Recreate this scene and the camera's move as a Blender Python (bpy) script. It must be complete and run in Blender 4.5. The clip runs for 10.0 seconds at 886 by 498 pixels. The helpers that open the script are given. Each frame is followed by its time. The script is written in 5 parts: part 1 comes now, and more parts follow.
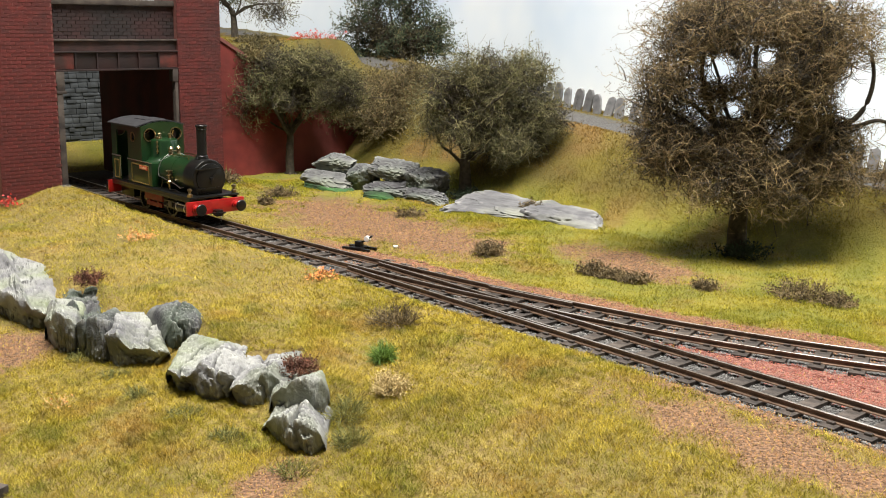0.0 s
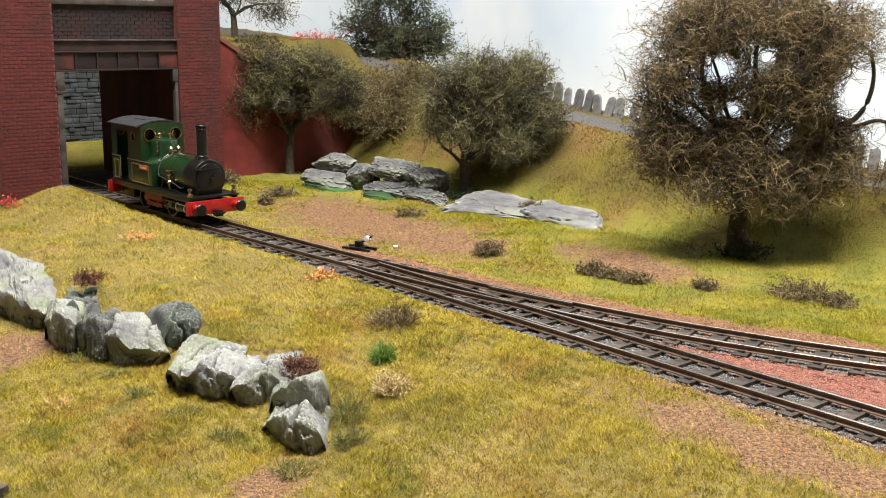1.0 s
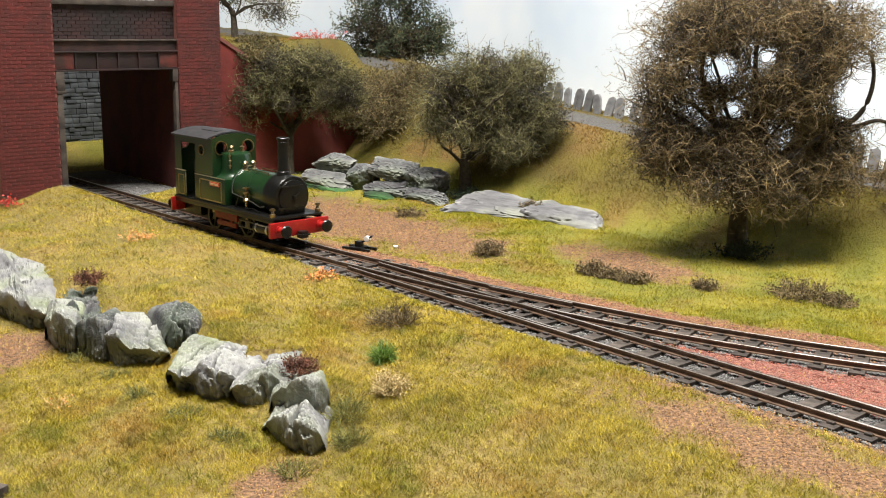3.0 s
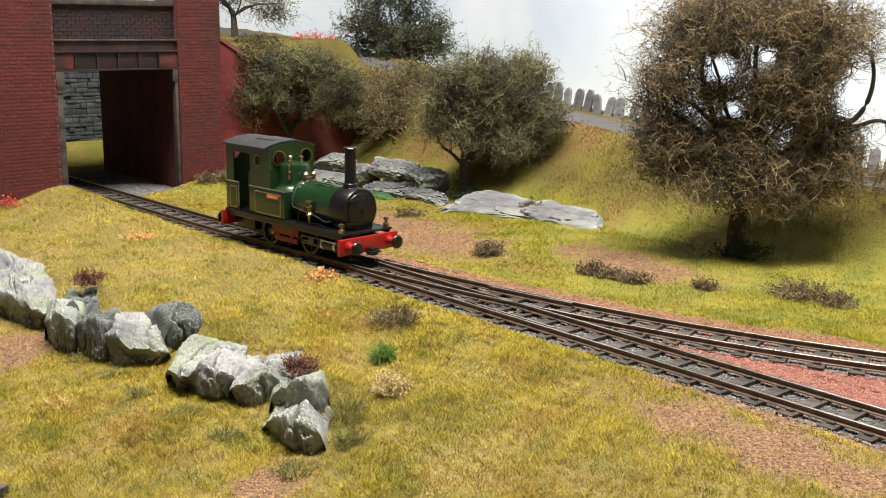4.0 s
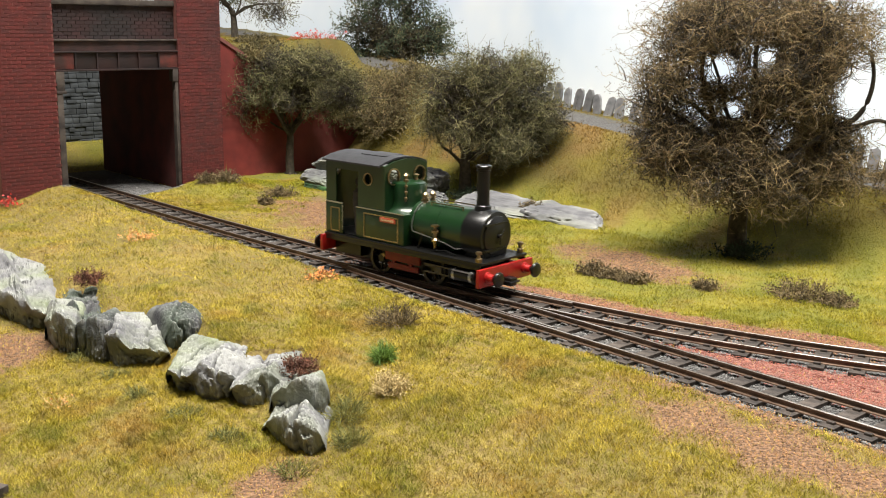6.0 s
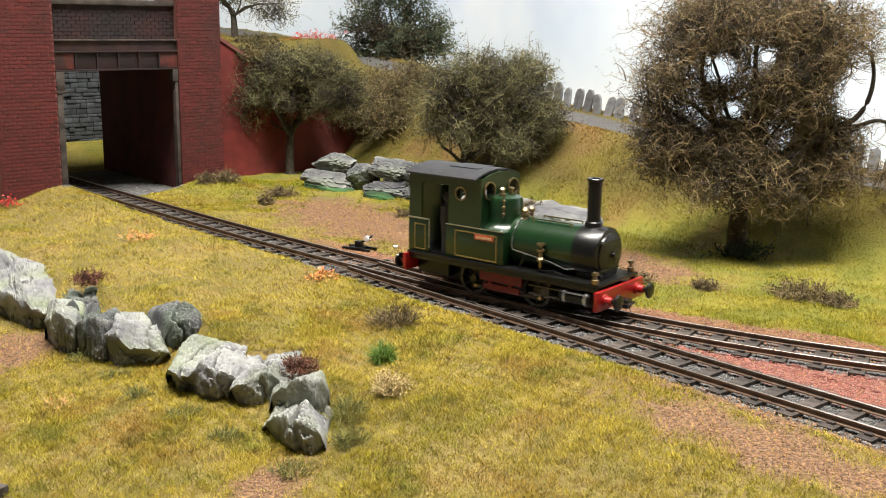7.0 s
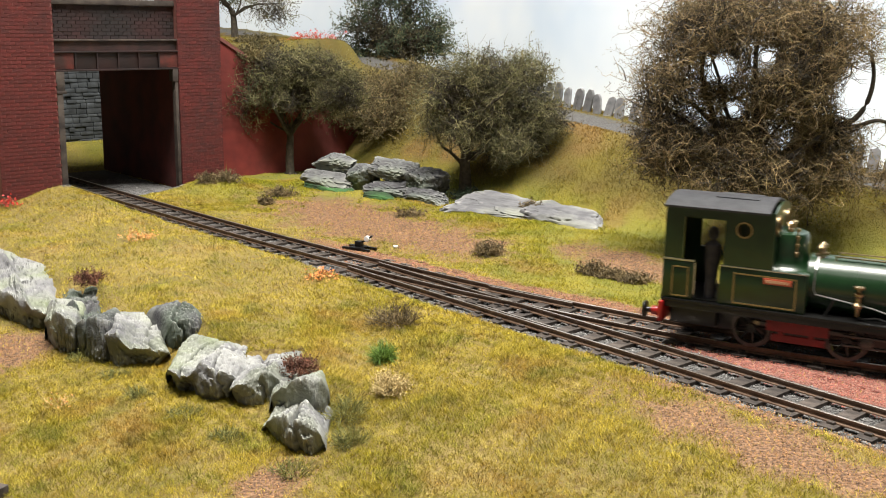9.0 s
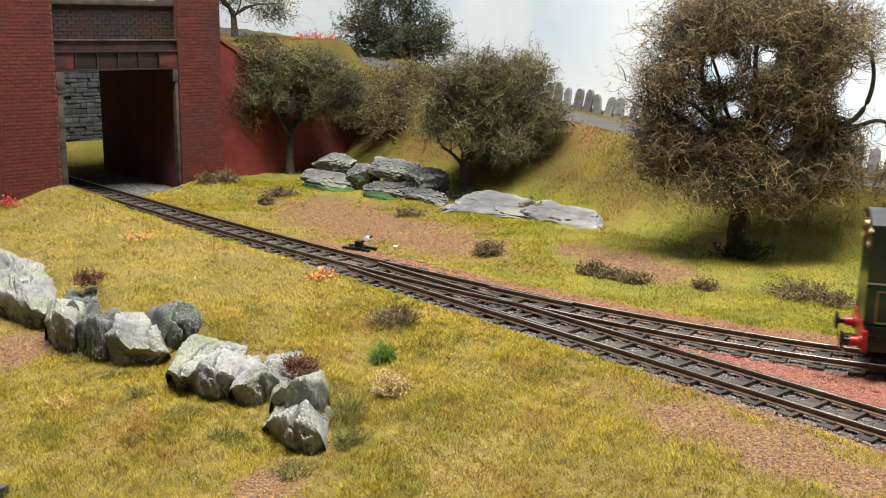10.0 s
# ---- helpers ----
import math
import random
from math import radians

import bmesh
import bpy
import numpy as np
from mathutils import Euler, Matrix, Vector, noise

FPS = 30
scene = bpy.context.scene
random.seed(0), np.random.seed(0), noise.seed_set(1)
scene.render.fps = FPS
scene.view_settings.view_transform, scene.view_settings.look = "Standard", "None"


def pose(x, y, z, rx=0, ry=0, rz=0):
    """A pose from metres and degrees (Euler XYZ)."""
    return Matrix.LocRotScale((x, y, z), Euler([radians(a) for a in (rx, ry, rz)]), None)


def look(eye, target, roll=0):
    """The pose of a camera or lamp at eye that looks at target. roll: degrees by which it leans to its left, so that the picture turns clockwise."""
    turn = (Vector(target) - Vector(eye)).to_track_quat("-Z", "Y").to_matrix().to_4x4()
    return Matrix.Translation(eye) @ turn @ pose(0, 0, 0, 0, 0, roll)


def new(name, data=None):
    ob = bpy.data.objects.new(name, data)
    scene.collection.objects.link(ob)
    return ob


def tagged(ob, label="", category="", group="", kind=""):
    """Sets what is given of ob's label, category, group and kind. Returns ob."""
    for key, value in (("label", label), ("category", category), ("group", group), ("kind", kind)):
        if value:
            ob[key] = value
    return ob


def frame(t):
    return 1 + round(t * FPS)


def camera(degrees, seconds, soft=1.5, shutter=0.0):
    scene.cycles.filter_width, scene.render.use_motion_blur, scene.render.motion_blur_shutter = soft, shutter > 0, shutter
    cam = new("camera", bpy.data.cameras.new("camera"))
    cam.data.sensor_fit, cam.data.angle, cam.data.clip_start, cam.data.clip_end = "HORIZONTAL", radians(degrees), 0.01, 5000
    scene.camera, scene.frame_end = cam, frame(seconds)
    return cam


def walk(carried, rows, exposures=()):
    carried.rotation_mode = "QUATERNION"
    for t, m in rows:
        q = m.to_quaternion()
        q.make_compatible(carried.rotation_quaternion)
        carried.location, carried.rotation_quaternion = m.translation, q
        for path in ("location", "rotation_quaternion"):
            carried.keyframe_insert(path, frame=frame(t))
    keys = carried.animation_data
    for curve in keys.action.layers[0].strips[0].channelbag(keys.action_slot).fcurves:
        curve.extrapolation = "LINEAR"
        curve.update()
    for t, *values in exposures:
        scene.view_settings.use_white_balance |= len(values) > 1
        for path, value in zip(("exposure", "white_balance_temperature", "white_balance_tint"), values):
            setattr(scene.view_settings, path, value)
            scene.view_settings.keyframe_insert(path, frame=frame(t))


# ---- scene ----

# A model railway layout. Lengths below are in millimetres of the model and are turned into metres by MM.
MM = 0.001

# ---------- camera: stands still ----------
cam = camera(45.95, 10.0, soft=1.0, shutter=0.5)
PITCH = radians(12.366)
EYE = (0.0, 0.0, 0.12118)
VIEW = look(EYE, (0.0, math.cos(PITCH), 0.12118 - math.sin(PITCH)), roll=0.887)
walk(cam, [(0.0, VIEW), (10.0, VIEW)], exposures=[(0.0, 0.0), (4.0, 0.03), (9.0, 0.03), (10.0, -0.08)])

# ---------- light: strip lamp over the layout, and an added fill in front ---
world = bpy.data.worlds.new("room_air")
scene.world = world
world.use_nodes = True
world.node_tree.nodes["Background"].inputs[0].default_value = (0.9, 0.95, 1.0, 1)
world.node_tree.nodes["Background"].inputs[1].default_value = 0.15
# the second, weak one is a fill added to brighten backdrop and upright faces
LAMPS = [((0.03, 0.36, 1.25), 1.0, 0.14, 60.0), ((0.1, -0.45, 1.40), 1.4, 0.30, 3.0)]
for place, lx, ly, power in LAMPS:
    lamp = bpy.data.lights.new("tube_or_fill_light", "AREA")
    lamp.shape, lamp.size, lamp.size_y, lamp.energy, lamp.color = "RECTANGLE", lx, ly, power, (1.0, 0.955, 0.885)
    ob = new("tube_or_fill_light", lamp)
    ob.matrix_world = look(place, (place[0], place[1] + 0.001, 0.0))
scene.view_settings.exposure = 0.0


# ---------- materials ----------
def hexa(c):
    return (*c, 1.0)


def material(name, colours, scale=300.0, rough=0.7, metal=0.0, bump=0.0, bump_scale=None, spread=0.35, island=0.0, coat=0.0, specular=None, patch=None, objects=0.0, brush_shade=None):
    """Procedural surface. colours: two or three base colours mixed by fine noise; patch: (colour, scale, amount) for large stains;
    island / objects: brightness spread from piece to piece."""
    m = bpy.data.materials.new(name)
    m.use_nodes = True
    nt = m.node_tree
    bsdf = nt.nodes["Principled BSDF"]
    tc = nt.nodes.new("ShaderNodeTexCoord")
    geo = nt.nodes.new("ShaderNodeNewGeometry")
    n1 = nt.nodes.new("ShaderNodeTexNoise")
    n1.inputs["Scale"].default_value, n1.inputs["Detail"].default_value = scale, 6
    nt.links.new(tc.outputs["Object"], n1.inputs["Vector"])
    ramp = nt.nodes.new("ShaderNodeValToRGB")
    el = ramp.color_ramp.elements
    lo, hi = 0.5 - spread / 2, 0.5 + spread / 2
    el[0].position, el[0].color = lo, hexa(colours[0])
    el[1].position, el[1].color = hi, hexa(colours[-1])
    if len(colours) == 3:
        e = el.new(0.5)
        e.color = hexa(colours[1])
    nt.links.new(n1.outputs["Fac"], ramp.inputs["Fac"])
    out = ramp.outputs["Color"]
    if patch:
        n2 = nt.nodes.new("ShaderNodeTexNoise")
        n2.inputs["Scale"].default_value, n2.inputs["Detail"].default_value = patch[1], 4
        nt.links.new(tc.outputs["Object"], n2.inputs["Vector"])
        r2 = nt.nodes.new("ShaderNodeMapRange")
        r2.inputs[1].default_value, r2.inputs[2].default_value, r2.inputs[4].default_value = 0.45, 0.68, patch[2]
        nt.links.new(n2.outputs["Fac"], r2.inputs[0])
        mix = nt.nodes.new("ShaderNodeMix")
        mix.data_type = "RGBA"
        nt.links.new(r2.outputs[0], mix.inputs[0])
        nt.links.new(out, mix.inputs[6])
        mix.inputs[7].default_value = hexa(patch[0])
        out = mix.outputs[2]
    if brush_shade:
        # pale dry-brush paint on edges; hollows painted darker, standing in for crevice shade
        for lo_p, hi_p, c in ((0.50, 0.40, brush_shade[1]), (0.52, 0.60, brush_shade[0])):
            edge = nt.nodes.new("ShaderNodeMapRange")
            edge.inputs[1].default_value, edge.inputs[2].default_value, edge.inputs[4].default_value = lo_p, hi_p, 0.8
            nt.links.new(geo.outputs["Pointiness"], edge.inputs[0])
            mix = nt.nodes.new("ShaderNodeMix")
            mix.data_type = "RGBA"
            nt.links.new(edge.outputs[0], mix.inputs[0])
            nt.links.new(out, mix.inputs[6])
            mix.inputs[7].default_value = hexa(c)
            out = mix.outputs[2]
    if island or objects > 0:
        src = geo.outputs["Random Per Island"]
        if objects > 0:
            oi = nt.nodes.new("ShaderNodeObjectInfo")
            src = oi.outputs["Random"]
        amount = island or objects
        mr = nt.nodes.new("ShaderNodeMapRange")
        mr.inputs[3].default_value, mr.inputs[4].default_value = 1 - amount, 1 + amount
        nt.links.new(src, mr.inputs[0])
        hsv = nt.nodes.new("ShaderNodeHueSaturation")
        nt.links.new(mr.outputs[0], hsv.inputs["Value"])
        nt.links.new(out, hsv.inputs["Color"])
        out = hsv.outputs["Color"]
    nt.links.new(out, bsdf.inputs["Base Color"])
    bsdf.inputs["Roughness"].default_value = rough
    bsdf.inputs["Metallic"].default_value = metal
    if coat:
        bsdf.inputs["Coat Weight"].default_value, bsdf.inputs["Coat Roughness"].default_value = coat, 0.08
    if specular is not None:
        bsdf.inputs["Specular IOR Level"].default_value = specular
    if bump:
        nb = nt.nodes.new("ShaderNodeTexNoise")
        nb.inputs["Scale"].default_value, nb.inputs["Detail"].default_value = bump_scale or scale * 2, 8
        nt.links.new(tc.outputs["Object"], nb.inputs["Vector"])
        bp = nt.nodes.new("ShaderNodeBump")
        bp.inputs["Strength"].default_value, bp.inputs["Distance"].default_value = bump, 0.0006
        nt.links.new(nb.outputs["Fac"], bp.inputs["Height"])
        nt.links.new(bp.outputs["Normal"], bsdf.inputs["Normal"])
    return m


M = {}
M["green"] = material("loco_green_paint", [(0.0048, 0.022, 0.0062), (0.0068, 0.029, 0.008)], 200, 0.30, coat=0.35, bump=0.05)
M["black"] = material("black_paint", [(0.003, 0.003, 0.003), (0.006, 0.0058, 0.0055)], 300, 0.30, bump=0.04)
M["roof"] = material("cab_roof_grey", [(0.020, 0.020, 0.023), (0.036, 0.036, 0.040)], 300, 0.5, bump=0.1)
M["red"] = material("buffer_beam_red", [(0.27, 0.008, 0.008), (0.36, 0.012, 0.010)], 250, 0.35, coat=0.3)
M["dull_red"] = material("frame_dull_red", [(0.15, 0.008, 0.008), (0.21, 0.011, 0.010)], 250, 0.5)
M["brass"] = material("dulled_brass", [(0.30, 0.22, 0.12), (0.42, 0.33, 0.20)], 200, 0.30, 1.0)
M["lining"] = material("gold_lining", [(0.22, 0.15, 0.045), (0.28, 0.19, 0.06)], 400, 0.45)
M["dull_steel"] = material("dull_steel", [(0.05, 0.047, 0.044), (0.11, 0.10, 0.095)], 300, 0.4, 0.8)
M["steel"] = material("bright_steel", [(0.55, 0.54, 0.52), (0.7, 0.69, 0.67)], 300, 0.3, 1.0)
M["plate_red"] = material("name_plate_red", [(0.42, 0.07, 0.03), (0.5, 0.1, 0.05)], 300, 0.4)
M["cream"] = material("cream_lettering", [(0.6, 0.42, 0.25), (0.7, 0.5, 0.3)], 300, 0.5)
M["figure"] = material("figure_dark_paint", [(0.02, 0.022, 0.03), (0.06, 0.05, 0.05)], 250, 0.7)
M["rail"] = material("rusty_rail", [(0.10, 0.060, 0.040), (0.17, 0.11, 0.075)], 250, 0.42, 0.5, bump=0.1)
M["railtop"] = material("worn_rail_head", [(0.42, 0.36, 0.31), (0.62, 0.57, 0.52)], 150, 0.28, 0.9)
M["sleeper"] = material("sleeper_dark_brown", [(0.020, 0.015, 0.012), (0.055, 0.042, 0.034)], 350, 0.75, bump=0.4, objects=0.3, patch=((0.09, 0.075, 0.065), 90, 0.5))
M["ballast"] = material("grey_ballast", [(0.05, 0.048, 0.046), (0.19, 0.185, 0.18)], 500, 0.85, island=0.55)
M["redstone"] = material("red_chippings", [(0.085, 0.020, 0.015), (0.30, 0.095, 0.065)], 500, 0.85, island=0.45)
M["brownstone"] = material("brown_scatter", [(0.050, 0.024, 0.010), (0.31, 0.165, 0.070)], 500, 0.9, island=0.5)
M["mortar"] = material("mortar_grey_red", [(0.13, 0.045, 0.036), (0.19, 0.07, 0.058)], 400, 0.9, bump=0.3)
M["brick"] = material("red_brick", [(0.060, 0.0065, 0.0055), (0.110, 0.0125, 0.0095)], 260, 0.85, bump=0.4, objects=0.22, patch=((0.034, 0.012, 0.011), 22, 0.7))
M["brickjoin"] = material("red_brick_rows", [(0.060, 0.0065, 0.0055), (0.110, 0.0125, 0.0095)], 260, 0.85, bump=0.4, island=0.22, patch=((0.034, 0.012, 0.011), 22, 0.7))
M["sootbrick"] = material("sooty_brick_rows", [(0.010, 0.007, 0.007), (0.040, 0.010, 0.009)], 45, 0.8, bump=0.4, island=0.2, patch=((0.015, 0.012, 0.012), 16, 0.8))
M["redwall"] = material("smooth_red_wall", [(0.125, 0.0145, 0.012), (0.185, 0.024, 0.018)], 90, 0.85, bump=0.3, patch=((0.08, 0.02, 0.016), 14, 0.6))
M["soot"] = material("sooty_beam", [(0.020, 0.013, 0.012), (0.07, 0.03, 0.026)], 120, 0.7, bump=0.3)
M["rust"] = material("rusty_red_paint", [(0.035, 0.010, 0.008), (0.12, 0.020, 0.013)], 160, 0.7, bump=0.3, patch=((0.02, 0.012, 0.01), 50, 0.6))
M["girder"] = material("sooty_girder", [(0.006, 0.0045, 0.0045), (0.030, 0.008, 0.007)], 34, 0.6, bump=0.2)
M["concrete"] = material("stained_stone_post", [(0.020, 0.014, 0.012), (0.070, 0.055, 0.045)], 120, 0.85, bump=0.4)
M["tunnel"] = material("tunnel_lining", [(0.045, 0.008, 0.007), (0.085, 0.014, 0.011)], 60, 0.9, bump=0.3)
# rock colour pairs: pale edge paint, then the painted shade of the hollows
M["rock"] = material("painted_rock", [(0.075, 0.075, 0.082), (0.19, 0.191, 0.195), (0.32, 0.325, 0.305)], 60, 0.92, bump=1.0, bump_scale=700, spread=0.5, patch=((0.19, 0.235, 0.09), 34, 0.5), brush_shade=((0.46, 0.47, 0.43), (0.026, 0.026, 0.028)))
M["rockdark"] = material("dark_rock", [(0.028, 0.028, 0.031), (0.075, 0.075, 0.08), (0.20, 0.205, 0.195)], 80, 0.85, bump=0.9, bump_scale=800, spread=0.40, patch=((0.09, 0.15, 0.07), 25, 0.5), brush_shade=((0.30, 0.31, 0.29), (0.015, 0.015, 0.016)))
M["rockmoss"] = material("weathered_rock", [(0.035, 0.035, 0.038), (0.12, 0.122, 0.122), (0.25, 0.255, 0.235)], 60, 0.88, bump=0.9, bump_scale=800, spread=0.5, patch=((0.12, 0.16, 0.08), 30, 0.5), brush_shade=((0.36, 0.37, 0.33), (0.012, 0.012, 0.014)))
M["moss"] = material("moss_painted_rock", [(0.012, 0.020, 0.010), (0.045, 0.13, 0.035)], 70, 0.9, bump=0.9, bump_scale=800, spread=0.35)
M["rockflat"] = material("pale_lilac_rock", [(0.06, 0.06, 0.066), (0.13, 0.13, 0.136), (0.24, 0.24, 0.24)], 50, 0.85, bump=0.7, bump_scale=700, spread=0.5, patch=((0.20, 0.22, 0.12), 25, 0.4), brush_shade=((0.38, 0.38, 0.37), (0.06, 0.06, 0.065)))
M["slate"] = material("slate_slab", [(0.13, 0.13, 0.135), (0.27, 0.27, 0.275)], 150, 0.8, bump=0.5, objects=0.2)
M["road"] = material("road_grit", [(0.13, 0.12, 0.11), (0.24, 0.22, 0.20)], 400, 0.9, bump=0.3)
M["stonewall"] = material("grey_stone", [(0.014, 0.017, 0.019), (0.055, 0.062, 0.068)], 120, 0.85, bump=0.5, objects=0.25)
M["bark"] = material("bark", [(0.022, 0.018, 0.013), (0.070, 0.056, 0.040)], 300, 0.9, bump=0.6)
M["twig"] = material("twig_tan", [(0.085, 0.060, 0.028), (0.34, 0.245, 0.12)], 120, 0.85, island=0.5)
M["twigdark"] = material("twig_olive", [(0.040, 0.037, 0.017), (0.28, 0.25, 0.12)], 120, 0.85, island=0.5)
M["leaf"] = material("leaf_olive", [(0.022, 0.028, 0.008), (0.12, 0.118, 0.036)], 90, 0.85, island=0.5)
M["leafbrown"] = material("leaf_brown_olive", [(0.045, 0.038, 0.014), (0.18, 0.145, 0.055)], 70, 0.85, island=0.5)
# darker copy of the leaf colours: crown shade put into the colour
M["leafinner"] = material("leaf_inner_shaded", [(0.020, 0.017, 0.008), (0.060, 0.048, 0.020)], 90, 0.9, island=0.5)
M["leafdark"] = material("leaf_dark_green", [(0.018, 0.036, 0.018), (0.055, 0.075, 0.036)], 70, 0.85, island=0.5)
M["brightgreen"] = material("bright_green_tuft", [(0.075, 0.15, 0.02), (0.16, 0.26, 0.035)], 200, 0.8, island=0.3)
M["olive"] = material("olive_grass", [(0.10, 0.11, 0.025), (0.22, 0.20, 0.05)], 200, 0.8, island=0.4)
M["straw"] = material("straw_tuft", [(0.40, 0.30, 0.13), (0.58, 0.46, 0.22)], 200, 0.85, island=0.3)
M["heather"] = material("heather_brown", [(0.065, 0.050, 0.024), (0.24, 0.175, 0.085)], 200, 0.9, island=0.5)
M["heather_red"] = material("heather_red_brown", [(0.07, 0.026, 0.016), (0.20, 0.085, 0.050)], 200, 0.9, island=0.5)
M["orange"] = material("orange_blossom", [(0.75, 0.22, 0.05), (0.85, 0.42, 0.14)], 300, 0.7, island=0.3)
M["poppy"] = material("red_blossom", [(0.55, 0.02, 0.02), (0.7, 0.06, 0.04)], 300, 0.6, island=0.3)
M["white"] = material("white_paint", [(0.75, 0.74, 0.70), (0.82, 0.81, 0.78)], 200, 0.5)
M["wall"] = material("room_wall", [(0.30, 0.30, 0.29), (0.36, 0.36, 0.35)], 5, 0.9)
M["floor"] = material("room_floor", [(0.22, 0.20, 0.18), (0.30, 0.28, 0.25)], 5, 0.8)
M["fascia"] = material("layout_board", [(0.30, 0.22, 0.14), (0.42, 0.32, 0.2)], 30, 0.7)


def sky_material():
    m = bpy.data.materials.new("painted_sky_glow")
    m.use_nodes = True
    nt = m.node_tree
    bsdf = nt.nodes["Principled BSDF"]
    geo = nt.nodes.new("ShaderNodeTexCoord")
    n = nt.nodes.new("ShaderNodeTexNoise")
    n.inputs["Scale"].default_value, n.inputs["Detail"].default_value = 6, 3
    nt.links.new(geo.outputs["Object"], n.inputs["Vector"])
    r = nt.nodes.new("ShaderNodeValToRGB")
    r.color_ramp.elements[0].position, r.color_ramp.elements[0].color = 0.35, (0.52, 0.62, 0.75, 1)
    r.color_ramp.elements[1].position, r.color_ramp.elements[1].color = 0.65, (0.72, 0.76, 0.80, 1)
    nt.links.new(n.outputs["Fac"], r.inputs["Fac"])
    nt.links.new(r.outputs["Color"], bsdf.inputs["Base Color"])
    bsdf.inputs["Roughness"].default_value = 0.9
    # the board's own glow stands in for lamplight falling on it
    nt.links.new(r.outputs["Color"], bsdf.inputs["Emission Color"])
    bsdf.inputs["Emission Strength"].default_value = 0.27
    return m


M["sky"] = sky_material()


def mixed(nt, fac, a, b):
    mix = nt.nodes.new("ShaderNodeMix")
    mix.data_type = "RGBA"
    if isinstance(fac, float):
        mix.inputs[0].default_value = fac
    else:
        nt.links.new(fac, mix.inputs[0])
    for k, c in ((6, a), (7, b)):
        if isinstance(c, tuple):
            mix.inputs[k].default_value = hexa(c)
        else:
            nt.links.new(c, mix.inputs[k])
    return mix.outputs[2]


def noise_fac(nt, vec, scale, lo, hi, detail=4):
    n = nt.nodes.new("ShaderNodeTexNoise")
    n.inputs["Scale"].default_value, n.inputs["Detail"].default_value = scale, detail
    nt.links.new(vec, n.inputs["Vector"])
    r = nt.nodes.new("ShaderNodeMapRange")
    r.inputs[1].default_value, r.inputs[2].default_value = lo, hi
    nt.links.new(n.outputs["Fac"], r.inputs[0])
    return r.outputs[0]


def sown_zones(nt, pos, base, k):
    """Behind the tracks a greener mixture was laid, on the slope up to the road an ochre one, darkened in place of tree
    shade; k scales the colours.
    """
    def c(*rgb):
        return tuple(k * q for q in rgb)

    dot = nt.nodes.new("ShaderNodeVectorMath")
    dot.operation = "DOT_PRODUCT"
    nt.links.new(pos, dot.inputs[0])
    dot.inputs[1].default_value = (1.1235, 1.0, 0.0)
    behind = nt.nodes.new("ShaderNodeMapRange")
    behind.inputs[1].default_value, behind.inputs[2].default_value, behind.inputs[4].default_value = 0.50, 0.56, 0.8
    nt.links.new(dot.outputs["Value"], behind.inputs[0])
    green = mixed(nt, noise_fac(nt, pos, 40, 0.40, 0.62), c(0.19, 0.205, 0.015), c(0.31, 0.28, 0.026))
    green = mixed(nt, noise_fac(nt, pos, 22, 0.56, 0.68), green, c(0.27, 0.185, 0.038))
    base = mixed(nt, behind.outputs[0], base, green)
    sep = nt.nodes.new("ShaderNodeSeparateXYZ")
    nt.links.new(pos, sep.inputs[0])
    slope = nt.nodes.new("ShaderNodeMapRange")
    slope.inputs[1].default_value, slope.inputs[2].default_value, slope.inputs[4].default_value = 0.003, 0.018, 0.9
    nt.links.new(sep.outputs[2], slope.inputs[0])
    # ochre grass, its colours lowered to carry the shade below the trees
    ochre = mixed(nt, noise_fac(nt, pos, 26, 0.40, 0.62), c(0.125, 0.090, 0.013), c(0.20, 0.155, 0.019))
    ochre = mixed(nt, noise_fac(nt, pos, 15, 0.54, 0.66), ochre, c(0.21, 0.120, 0.034))
    return mixed(nt, slope.outputs[0], base, ochre)


